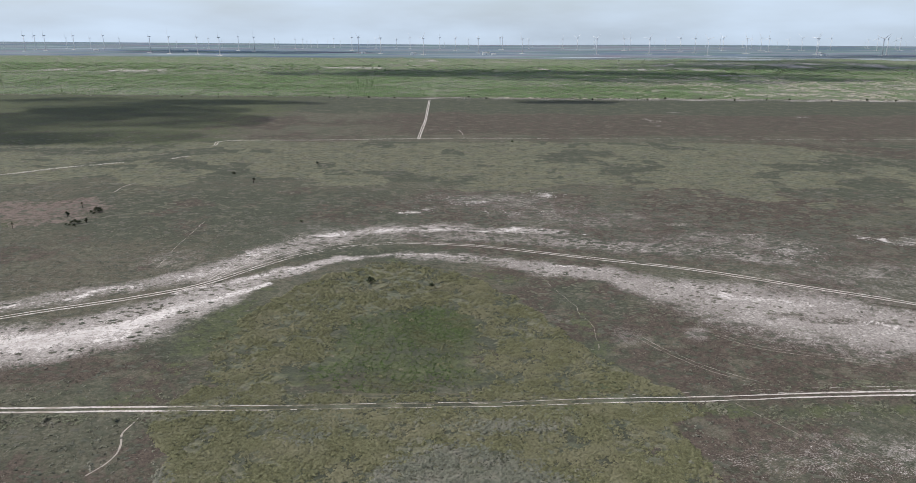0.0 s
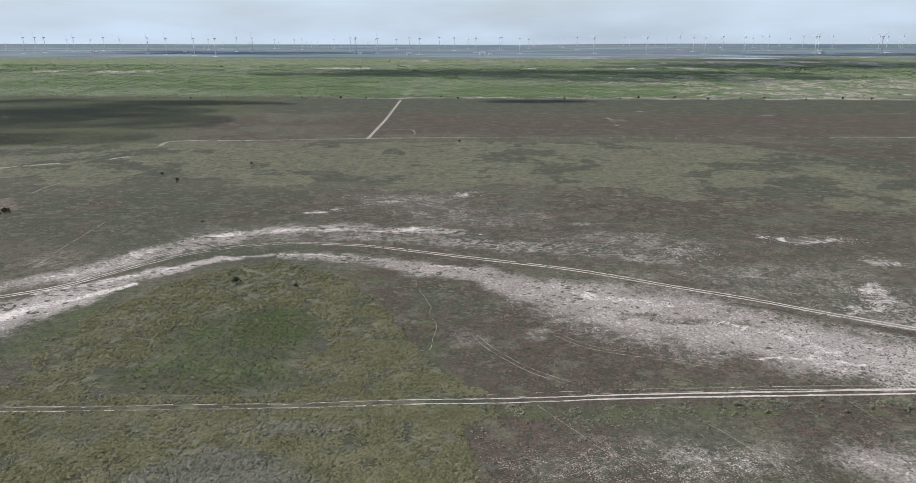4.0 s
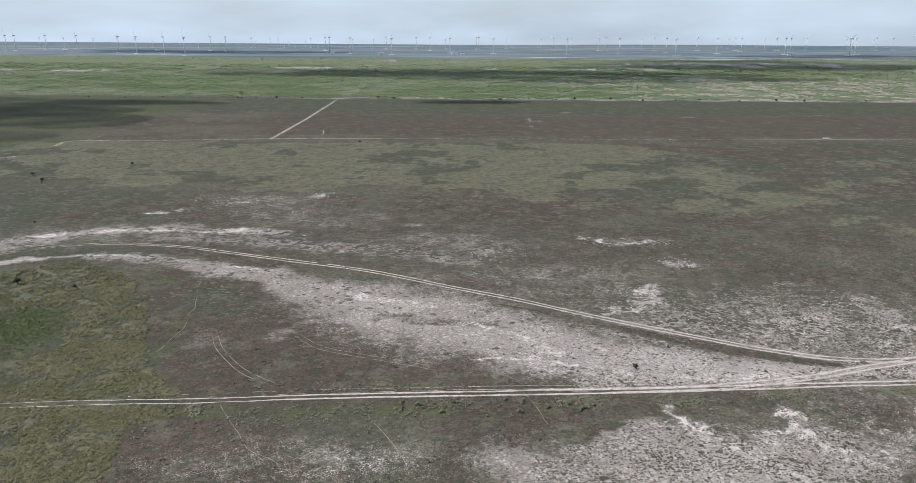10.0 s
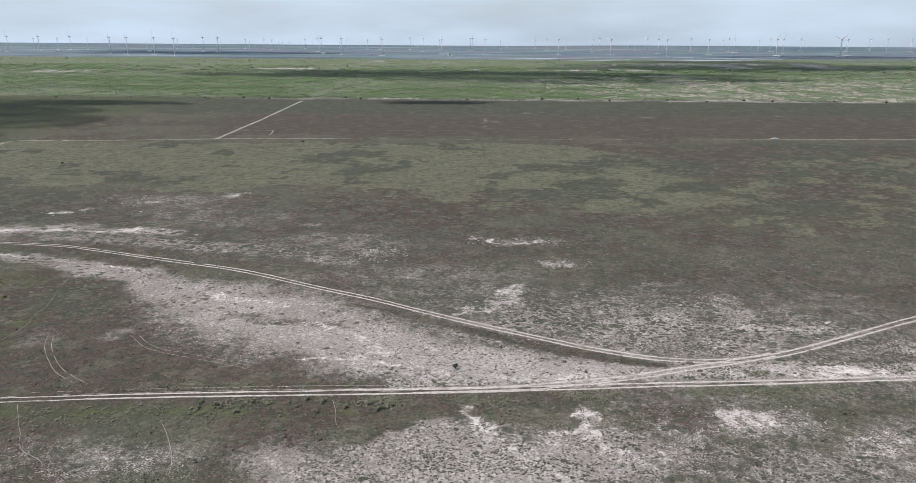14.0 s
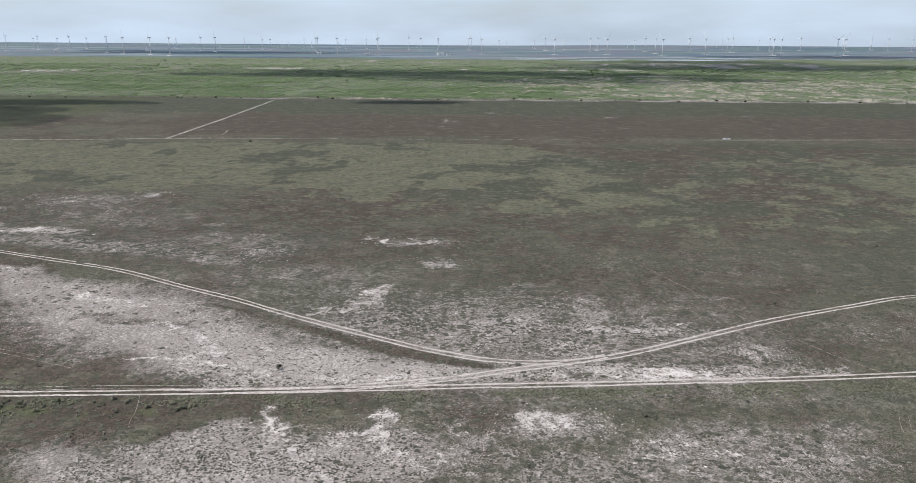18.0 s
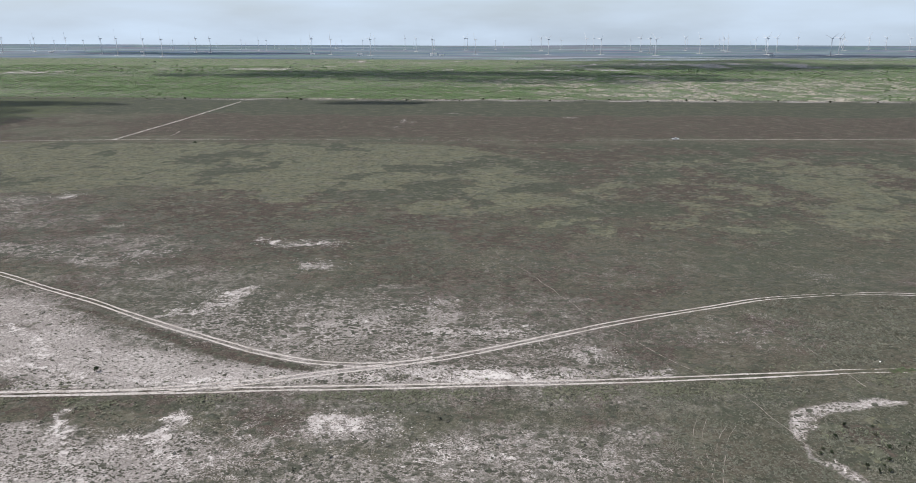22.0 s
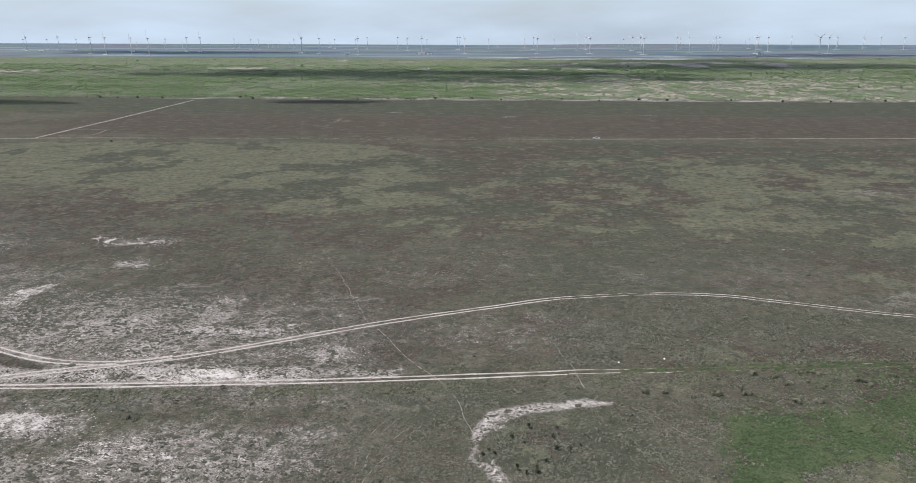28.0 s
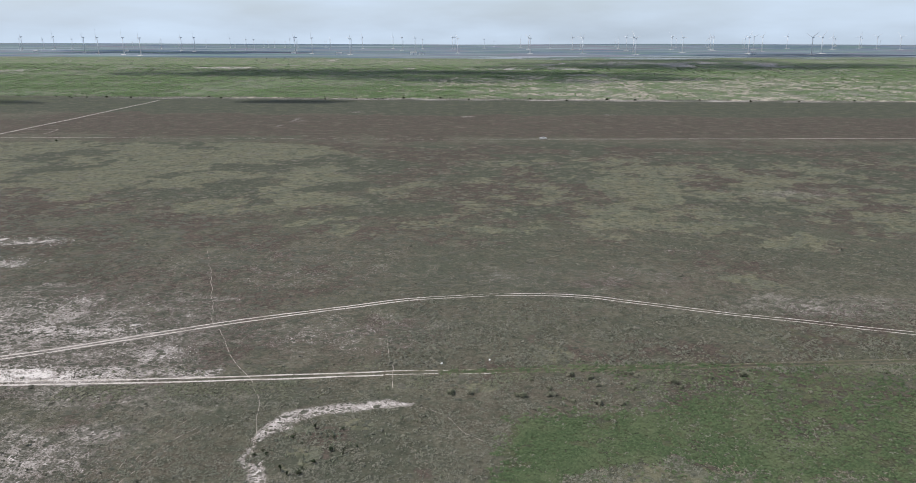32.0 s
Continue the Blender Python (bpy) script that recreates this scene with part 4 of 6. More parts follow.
# ---- vegetation as stuff ----
def leafy(xy, radius, height, count, rng, leaf=0.5, lift=0.0, flat=0.6):
    """Clumps of leaf triangles over low domes; returns (n * count, 3, 3)."""
    n = len(xy)
    z0 = ground_z(xy[:, 0], xy[:, 1]) + lift
    th = rng.uniform(0, 2 * np.pi, (n, count))
    up = rng.uniform(0.05, 1.0, (n, count))
    rr = np.sqrt(np.clip(1 - up * up, 0, 1)) * rng.uniform(0.65, 1.1, (n, count))
    px = xy[:, 0, None] + radius[:, None] * rr * np.cos(th)
    py = xy[:, 1, None] + radius[:, None] * rr * np.sin(th)
    pz = z0[:, None] + height[:, None] * up * rng.uniform(0.7, 1.1, (n, count))
    c = np.stack([px, py, pz], -1)
    out = np.stack([rr * np.cos(th), rr * np.sin(th), up + flat], -1) + rng.normal(0, 0.35, (n, count, 3))
    out /= np.linalg.norm(out, axis=-1, keepdims=True)
    ref = rng.normal(0, 1, (n, count, 3))
    u = np.cross(out, ref)
    u /= np.linalg.norm(u, axis=-1, keepdims=True)
    v = np.cross(out, u)
    s = (leaf * radius)[:, None, None] * rng.uniform(0.7, 1.3, (n, count, 1))
    tri = np.stack([c + s * u, c + s * (-0.5 * u + 0.87 * v), c + s * (-0.5 * u - 0.87 * v)], 2)
    tri[..., 2] = np.maximum(tri[..., 2], z0[:, None, None] + 0.01)
    return tri.reshape(-1, 3, 3)


def scatter(n, y0, y1, rng, x0=-150.0, x1=540.0, spread=0.0):
    """Points whose number thins out with distance."""
    t = rng.uniform(0, 1, n)
    y = 1.0 / ((1 - t) / y0 + t / y1)
    cx, half = (x0 + x1) / 2, (x1 - x0) / 2
    x = cx + rng.uniform(-1, 1, n) * (half + spread * (y - y0))
    return np.stack([x, y], 1)


def road_clear(p, lines):
    keep = np.ones(len(p), bool)
    for pts, w in lines:
        keep &= band(p[:, 0], p[:, 1], [(a, b, w) for a, b in pts]) < 0.5
    return keep


LINES = [(BEND_ROAD, 1.9), (LINK_ROAD, 1.8), ([q for q in NEAR_ROAD if q[0] > 20 and q[0] < 340], 2.0), (NEAR_ROAD, 1.7)]


def flat_pieces(q, r, rng, k=9, rise=0.10, lift=0.03, ragged=0.55):
    """Irregular flat domes with crisp edges; returns triangles."""
    n = len(q)
    th = np.linspace(0, 2 * np.pi, k, endpoint=False)[None, :] + rng.uniform(0, 1, (n, 1))
    rim = r[:, None] * rng.uniform(ragged, 1.15, (n, k))
    ex = rng.uniform(0.9, 1.5, (n, 1))
    z0 = ground_z(q[:, 0], q[:, 1])
    edge = np.stack([q[:, :1] + rim * np.cos(th) * ex, q[:, 1:] + rim * np.sin(th), np.repeat(z0[:, None] + lift, k, 1)], -1)
    top = np.repeat(np.stack([q[:, 0], q[:, 1], z0 + lift + .02 + rise * r], -1)[:, None, :], k, 1)
    return np.stack([top, edge, np.roll(edge, -1, 1)], 2).reshape(-1, 3, 3)


def mats(rng):
    """Low mats of plants and flakes of salt crust, closer together where the sward breaks up."""
    p = scatter(110000, 110, 560, rng, -150, 540, 0.55)
    x, y = p[:, 0], p[:, 1]
    c = covers(x, y)
    field = np.maximum(blobs(x, y, [(190, 215, 170, 70, 1.), (110, 285, 160, 70, 1.), (300, 180, 90, 60, .7), (-40, 300, 150, 60, .8), (200, 130, 170, 26, .55)]), 0.35)
    dens = (0.18 + 0.27 * soft(y, 145, 165) + 0.45 * soft(y, 170, 210)) * field * soft(fbm(x, y, 9, 53), .36, .56) * (1 - soft(c[0], .46, .60)) * (1 - blobs(x, y, [(108, 190, 52, 34, 1.)])) * (1 - .93 * sheet(x, y, THIN_FAN, .8, 1.35)) * (1 - .95 * crisp(x, y, THIN_FIELD[:4], .6, 1.2)) * (1 - c[3]) * (1 - .7 * soft(c[2], .3, .7))
    keep = (rng.uniform(0, 1, len(p)) < dens) & (mound(x, y) < .3) & road_clear(p, LINES) & (y > 96)
    q = p[keep]
    r = rng.uniform(0.2, 0.85, len(q)) ** 1.3 * (1 + 1.9 * soft(q[:, 1], 190, 430)) + 0.12
    tagged(tri_object("plant_mats", flat_pieces(q, r, rng), MAT), "flat dark-green mats of low plants with crisp edges", "ground cover", kind="stuff")
    # broad lobed mats on the thin sward
    p = np.concatenate([scatter(52000, 162, 400, rng, -70, 400, 0.3), scatter(1400, 104, 150, rng, 190, 300, 0.0)])
    x, y = p[:, 0], p[:, 1]
    bed = blobs(x, y, [(215, 200, 120, 50, 1.), (110, 278, 120, 45, 1.), (20, 320, 100, 40, .7), (270, 240, 100, 55, .7), (180, 300, 130, 50, .75), (60, 340, 120, 40, .6), (330, 220, 90, 50, .5), (225, 125, 90, 20, .5)])
    dens = 0.75 * bed * soft(fbm(x, y, 12, 153), .34, .58) * (1 - soft(clay(x, y), .5, .65)) * (1 - 0.95 * sheet(x, y, THIN_FAN, .8, 1.35)) * (1 - .93 * crisp(x, y, THIN_FIELD[:4], .6, 1.2))
    q = p[(rng.uniform(0, 1, len(p)) < dens) & (mound(x, y) < .3) & road_clear(p, LINES)]
    r = 0.14 + rng.gamma(2.0, 0.21, len(q)) * (0.46 + 0.95 * soft(q[:, 1], 165, 300))
    tagged(tri_object("broad_plant_mats", flat_pieces(q, np.minimum(r, 2.4), rng, 13, 0.05, 0.05, 0.6), MAT), "broad dark grey-green mats of low salt plants", "ground cover", kind="stuff")
    # small cushions closely speckling the trodden clay
    p = np.concatenate([scatter(110000, 104, 290, rng, 130, 335, 0.0), scatter(16000, 165, 260, rng, 250, 420, 0.0)])
    x, y = p[:, 0], p[:, 1]
    film = thin_clay(x, y)
    dens = (0.10 + 0.9 * soft(film, .1, .5)) * (0.35 + 0.65 * soft(fbm(x, y, 4, 154), .36, .56)) * (1 - 0.9 * soft(clay(x, y), .5, .7)) * (1 - 0.7 * sheet(x, y, THIN_FAN, .8, 1.35)) * (0.55 + 0.45 * soft(y, 145, 158))
    dens = np.maximum(dens, 0.5 * sheet(x, y, CLAY_KNOLL, .5, 1.3))
    q = p[(rng.uniform(0, 1, len(p)) < dens) & road_clear(p, LINES)]
    r = 0.09 + rng.gamma(2.0, 0.055, len(q)) * (0.9 + 0.6 * soft(q[:, 1], 170, 280))
    tagged(tri_object("plant_cushions", flat_pieces(q, r, rng, 6, 0.5, 0.03, 0.6), TUFT), "small dark cushion plants speckling trodden clay", "ground cover", kind="stuff")
    # drier mats of the middle distance
    p = scatter(52000, 190, 590, rng, -190, 560, 0.62)
    x, y = p[:, 0], p[:, 1]
    keep = (rng.uniform(0, 1, len(p)) < 0.5 * soft(fbm(x, y, 12, 54), .40, .60) * (1 - clay(x, y))) & road_clear(p, LINES) & (mound(x, y) < .3)
    q = p[keep]
    r = rng.uniform(0.35, 1.0, len(q)) ** 1.3 * (0.8 + 1.3 * soft(q[:, 1], 220, 480))
    tagged(tri_object("dry_grass_mats", flat_pieces(q, r, rng, 8, 0.14), DRYMAT), "low mats of dry grey-brown grass", "ground cover", kind="stuff")
    # flakes of white crust round the bare cores
    p = np.concatenate([np.stack([rng.normal(cx, 1.3 * rx, int(300 + 22 * rx * ry)), rng.normal(cy, 1.15 * ry, int(300 + 22 * rx * ry))], 1) for cx, cy, rx, ry, s in CLAY_FAR if s > .6])
    x, y = p[:, 0], p[:, 1]
    near = np.maximum(crisp(x, y, [(a, b, 1.9 * e, 1.9 * f, 1.) for a, b, e, f, s in CLAY_FAR if s > .6]), 0.0)
    keep = (rng.uniform(0, 1, len(p)) < 0.6 * near * soft(fbm(x, y * 1.3, 6, 49), .45, .56) * (1 - 0.75 * soft(y, 285, 320))) & road_clear(p, LINES)
    q = p[keep]
    r = rng.uniform(0.08, 0.26, len(q)) * (0.9 + 0.8 * soft(q[:, 1], 190, 360))
    tagged(tri_object("salt_crust", flat_pieces(q, r, rng, 8, 0.03, 0.05, 0.35), CRUST), "flakes of pale salt crust on bare clay", "salt crust", kind="stuff")


def grow():
    rng = np.random.default_rng(4)
    # tussocks of the mound and the strip below the road
    p = scatter(170000, 82, 250, rng, -80, 62, 0.0)
    c = covers(p[:, 0], p[:, 1])
    mo = mound(p[:, 0], p[:, 1])
    clump = fbm(p[:, 0], p[:, 1], 5, 55)
    hollow = crisp(p[:, 0], p[:, 1], [(-12, 176, 24, 28, 1.), (-14, 155, 30, 11, 1.)], .5, 1.3)
    open_mid = soft(hollow + 1.1 * (fbm(p[:, 0], p[:, 1], 8, 66) - .5), .3, .62) * (p[:, 1] > 143)
    keep = (mo > 0.5) & (rng.uniform(0, 1, len(p)) < 0.44 * (0.2 + soft(clump, .34, .56)) * (1 - 0.985 * open_mid)) & road_clear(p, LINES)
    q = p[keep]
    r = rng.uniform(0.32, 0.66, len(q)) * (0.75 + 0.5 * clump[keep]) * (1 + 0.35 * soft(q[:, 1], 150, 240))
    grey = crisp(q[:, 0], q[:, 1], [(2, 114, 24, 14, .75), (-58, 112, 10, 10, .6), (-30, 128, 14, 5, .4), (10, 132, 20, 4, .4)], .3, 1.2) + 0.7 * (fbm(q[:, 0], q[:, 1], 10, 56) - .5) + rng.normal(0, .12, len(q)) > 0.38
    ob = tri_object("grass_tussocks", leafy(q[~grey], r[~grey], r[~grey] * 0.68, 15, rng, 0.42, 0, 1.0), OLIVE)
    tagged(ob, "yellow-olive bunch grass tussocks on the low mound", "grass", kind="stuff")
    ob = tri_object("grey_shrublets", leafy(q[grey], r[grey], r[grey] * 0.75, 15, rng, 0.42), GREY)
    tagged(ob, "grey-green saltwort and grass clumps on open ground", "shrub", kind="stuff")
    # scattered tufts over the whole near plain
    p = scatter(120000, 92, 280, rng, -160, 560, 0.10)
    c = covers(p[:, 0], p[:, 1])
    clump = fbm(p[:, 0], p[:, 1], 6, 57)
    keep = (mound(p[:, 0], p[:, 1]) < 0.5) & (rng.uniform(0, 1, len(p)) < 0.42 * (0.25 + soft(clump, .35, .62)) * (1 - 0.55 * c[0]) * (1 - .7 * c[3]) * (1 - .7 * np.clip(c[5], 0, 1)) * (1 - .5 * c[8])) & road_clear(p, LINES)
    q = p[keep]
    r = rng.gamma(3.0, 0.055, len(q)) * (0.7 + 0.6 * clump[keep]) * (1 + 0.7 * soft(q[:, 1], 180, 400)) + 0.08
    dry = rng.uniform(0, 1, len(q)) < 0.5 + 0.5 * c[0][keep]
    tagged(tri_object("dark_tufts", leafy(q[dry], r[dry], r[dry] * 0.8, 7, rng), TUFT), "dark low tufts scattered over thin sward and clay", "grass", kind="stuff")
    tagged(tri_object("pale_tufts", leafy(q[~dry], r[~dry], r[~dry] * 0.8, 7, rng), GREY), "grey-green low tufts scattered over the prairie", "grass", kind="stuff")
    # matted grass round the cactus knoll and below the end of the road
    p = scatter(46000, 100, 166, rng, 286, 440, 0.0)
    x, y = p[:, 0], p[:, 1]
    keep = (rng.uniform(0, 1, len(p)) < (0.12 + 0.7 * soft(fbm(x, y, 5, 172), .40, .58)) * (1 - clay(x, y)) * (1 - .7 * thin_clay(x, y)) * (1 - .8 * covers(x, y)[3])) & road_clear(p, LINES)
    q = p[keep]
    r = rng.uniform(0.14, 0.36, len(q))
    tagged(tri_object("matted_grass", leafy(q, r, r * .7, 7, rng, 0.5, 0, 1.2), GREY), "matted grey-olive grass round the cactus knoll", "grass", kind="stuff")
    # hedge of grey shrublets along both sides of the near road
    t = rng.uniform(0, 1, 22000)
    x = -150 + t * 700
    line = np.interp(x, [a for a, b in NEAR_ROAD], [b for a, b in NEAR_ROAD])
    y = line + np.where(rng.uniform(0, 1, len(x)) < 0.88, -rng.gamma(2.2, 1.7, len(x)) - 1.8, rng.gamma(2, 1.2, len(x)) + 2.0)
    p = np.stack([x, y], 1)
    keep = rng.uniform(0, 1, len(p)) < 0.8 * soft(fbm(x, y, 8, 58), .42, .6) * (1 - .7 * clay(x, y))
    q = p[keep & road_clear(p, LINES)]
    r = rng.uniform(0.16, 0.46, len(q))
    tagged(tri_object("roadside_shrubs", leafy(q, r, r * .9, 12, rng, 0.45, 0, 1.2), ROADSIDE), "grey-green low shrubs lining the dirt track", "shrub", kind="stuff")
    # flat dark mats of plants with crisp edges
    mats(rng)
    # tufts in the middle and along the verges of the tracks
    rows = []
    for pts in (NEAR_ROAD, BEND_ROAD, LINK_ROAD):
        c = smooth_line(pts, 0.3)
        d = np.gradient(c, axis=0)
        nrm = np.stack([-d[:, 1], d[:, 0]], 1) / np.hypot(d[:, 0], d[:, 1])[:, None]
        for off, sd in ((0.0, 0.22), (1.75, 0.3), (-1.75, 0.3)):
            k = rng.uniform(0, 1, len(c)) < 0.55
            rows.append((c + nrm * (off + rng.normal(0, sd, len(c)))[:, None])[k])
    q = np.concatenate(rows)
    q = q[(q[:, 0] > -150) & (q[:, 0] < 540) & (fbm(q[:, 0], q[:, 1], 3, 52) > 0.42)]
    r = rng.uniform(0.10, 0.24, len(q))
    tagged(tri_object("verge_tufts", leafy(q, r, r * .9, 6, rng), TUFT), "dark grass tufts along the wheel ruts", "grass", kind="stuff")
    # fresh weeds in the low green flat
    p = scatter(90000, 100, 175, rng, 360, 520, 0.1)
    c = covers(p[:, 0], p[:, 1])
    keep = rng.uniform(0, 1, len(p)) < 0.75 * c[3] * soft(fbm(p[:, 0], p[:, 1], 4, 59), .2, .5)
    q = p[keep]
    r = rng.uniform(0.25, 0.62, len(q))
    tagged(tri_object("green_weeds", leafy(q, r, r * .45, 9, rng, 0.55, 0, 2.2), WEED), "fresh green weeds covering a damp flat", "weeds", kind="stuff")
    # pale dead stems where the weeds end
    p = np.stack([rng.uniform(378, 450, 9000), rng.uniform(116, 137, 9000)], 1)
    low = np.interp(p[:, 0], [360, 370, 383, 396, 404, 411, 425, 460], [116, 118, 124, 130, 132, 128, 126, 125])
    keep = rng.uniform(0, 1, len(p)) < soft(fbm(p[:, 0], p[:, 1], 3.5, 69), .5, .62) * np.exp(-((p[:, 1] - low - .5) / 2.0) ** 2)
    twigs = np.stack([rng.normal(358, 4, 700), rng.normal(132, 8, 700)], 1)
    twigs = twigs[rng.uniform(0, 1, 700) < 0.6 * soft(fbm(twigs[:, 0] * 1.6, twigs[:, 1] * 0.6, 4, 77), .50, .62)]
    q = np.concatenate([p[keep], twigs])
    r = rng.uniform(0.12, 0.30, len(q))
    tagged(tri_object("dead_stems", leafy(q, r, r * .8, 8, rng, 0.4), STRAW), "pale dead stems along the edge of the weeds", "weeds", kind="stuff")
    # paler scrub beyond the overgrown end of the near road, and on the cactus knoll
    p = np.concatenate([scatter(14000, 170, 222, rng, 340, 560, 0), np.stack([rng.normal(338, 9, 260), rng.normal(132, 7, 260)], 1)])
    keep = rng.uniform(0, 1, len(p)) < soft(fbm(p[:, 0], p[:, 1], 7, 68), .38, .6)
    q = p[keep & road_clear(p, LINES)]
    r = rng.uniform(0.25, 0.55, len(q))
    tagged(tri_object("grey_scrub", leafy(q, r, r * .9, 11, rng, 0.45), GREY), "grey-green low scrub clumps in thin grass", "shrub", kind="stuff")
    p = scatter(26000, 140, 240, rng, -50, 30, 0)
    c = covers(p[:, 0], p[:, 1])
    keep = rng.uniform(0, 1, len(p)) < 0.8 * soft(c[3], .3, .9)
    q = p[keep]
    r = rng.uniform(0.2, 0.45, len(q))
    tagged(tri_object("green_mound_grass", leafy(q, r, r * .7, 9, rng), HOLLOW), "fresh green grass in the hollow of the mound", "grass", kind="stuff")


def woods():
    """Brush and mesquite beyond the field, open and patchy to one side."""
    rng = np.random.default_rng(9)
    for name, n, y0, y1, rad, count, mat, label in (
            ("mesquite_brush_near", 34000, 945, 1180, 1.7, 14, MESQUITE, "green mesquite brush at the edge of the field"),
            ("grey_brush_near", 15000, 943, 1200, 1.5, 12, BRUSH, "grey-green thorn brush at the edge of the field"),
            ("mesquite_brush_middle", 26000, 1180, 1560, 2.6, 9, MESQUITE, "green mesquite brush stretching away"),
            ("grey_brush_middle", 12000, 1180, 1600, 2.4, 9, BRUSH, "grey-green thorn brush stretching away"),
            ("mesquite_brush_far", 12000, 1560, 1900, 4.5, 8, MESQUITE, "distant green mesquite brush"),
            ("grey_brush_far", 17000, 1560, 2460, 4.5, 8, BRUSH, "distant grey-green thorn brush")):
        x = rng.uniform(-1, 1, n) * (780 + 0.72 * (y1 - 900)) + 190
        y = rng.uniform(y0, y1, n) + 26 * (fbm(x, x * 0, 18, 2, 5) - .5)
        opening = soft(x - 0.1 * (y - 950), 180, 520) * (1 - soft(y, 1250, 1700))
        dens = soft(fbm(x, y, 26 + rad * 5, 63), .26, .46) * (1 - 0.62 * opening) * (1 - 0.8 * soft(clay(x, y), .2, .6))
        dens *= (1 - 0.65 * soft(y, 1750, 1950)) * (1 - soft(y, 2300, 2450))
        dull = np.maximum((1 - soft(x + 120 * (fbm(x, y, 90, 164) - .5), -230, -60)) * (1 - soft(y + 90 * (fbm(x, y, 60, 165) - .5), 1040, 1120)), blobs(x, y, [(330, 1330, 150, 50, 1.), (-520, 1450, 320, 90, 1.)]))
        dens *= (1 - 0.8 * dull) if mat is MESQUITE else (0.55 + 0.6 * dull)
        if mat is MESQUITE:
            dens *= 0.25 + 0.9 * soft(fbm(x, y, 260, 64), .40, .56)
        else:
            dens *= 0.3 + 0.9 * (1 - soft(fbm(x, y, 260, 64), .40, .56))
        dens *= 1 - 0.9 * band(x, y, [(-33, 905, 5), (-34, 1100, 5), (-36, 1500, 7)])
        keep = rng.uniform(0, 1, n) < dens
        q = np.stack([x, y], 1)[keep]
        r = rad * rng.uniform(0.55, 1.15, len(q))
        tagged(tri_object(name, leafy(q, r, np.minimum(r * 0.55, 1.9), count, rng, 0.5, 0.1, 2.8), mat), label, "brush", kind="stuff")

    # darker thickets among the brush
    x, y = rng.uniform(-900, 1300, 15000), 1.0 / rng.uniform(1 / 1900.0, 1 / 948.0, 15000)
    keep = rng.uniform(0, 1, len(x)) < soft(fbm(x, y, 70, 65), .44, .62) * (1 - 0.45 * soft(x, 330, 640)) * (1 - soft(y, 1600, 1850)) * (1 - 0.9 * band(x, y, [(-33, 905, 5), (-34, 1100, 5), (-36, 1500, 7)]))
    q = np.stack([x, y], 1)[keep]
    r = rng.uniform(1.0, 2.6, len(q)) * (1 + 0.5 * soft(q[:, 1], 1000, 1700))
    tagged(tri_object("dark_thickets", leafy(q, r, r * 0.55, 10, rng, 0.5, 0.1, 3.2), THICKET), "dark green thickets among paler brush", "brush", kind="stuff")
    # bare earth showing in the open brush
    x, y = rng.uniform(-20, 1500, 26000), 1.0 / rng.uniform(1 / 1650.0, 1 / 940.0, 26000)
    opening = soft(x - 0.1 * (y - 950), 60, 460) * (1 - soft(y, 1300, 1600))
    edge = 0.9 * (1 - soft(y, 952, 985)) * soft(x, -60, 90)
    keep = rng.uniform(0, 1, len(x)) < np.maximum(opening, edge) * soft(fbm(x, y * 0.6, 28, 61, 4), .46, .60)
    q = np.stack([x, y], 1)[keep]
    r = rng.uniform(1.3, 4.6, len(q)) * (1 + 0.6 * soft(q[:, 1], 1000, 1600))
    tagged(tri_object("bare_earth", flat_pieces(q, r, rng, 8, 0.01, 0.12, 0.4), EARTH), "pale tan bare earth showing between brush", "bare earth", kind="stuff")

    # pale salt flats in long streaks beyond the brush
    q = np.stack([rng.uniform(350, 1900, 44), rng.uniform(2260, 2600, 44)], 1)
    tri = flat_pieces(q, rng.uniform(7, 20, len(q)), rng, 10, 0.0, 0.6, 0.5)
    cx = np.repeat(q[:, 0], 10)[:, None]
    tri[..., 0] = cx + (tri[..., 0] - cx) * 7.0
    tri[..., 2] = ground_z(tri[..., 0], tri[..., 1]) + 0.8
    tagged(tri_object("salt_flats", tri, FLAT), "pale grey salt flats in long streaks on the plain", "salt flat", kind="stuff")


grow()
woods()


# ---- wind turbines ----
WHITE = plain("turbine_light_grey", (0.60, 0.615, 0.63), 0.5, 0, 0.08, 6.0)
GRAVEL = plain("pale_gravel", (0.5, 0.47, 0.43), 0.95, 0, 0.2, 1.5)


def cone(bm, r0, r1, h, seg=12, m=Matrix.Identity(4)):
    bmesh.ops.create_cone(bm, cap_ends=True, segments=seg, radius1=r0, radius2=r1, depth=h, matrix=m)


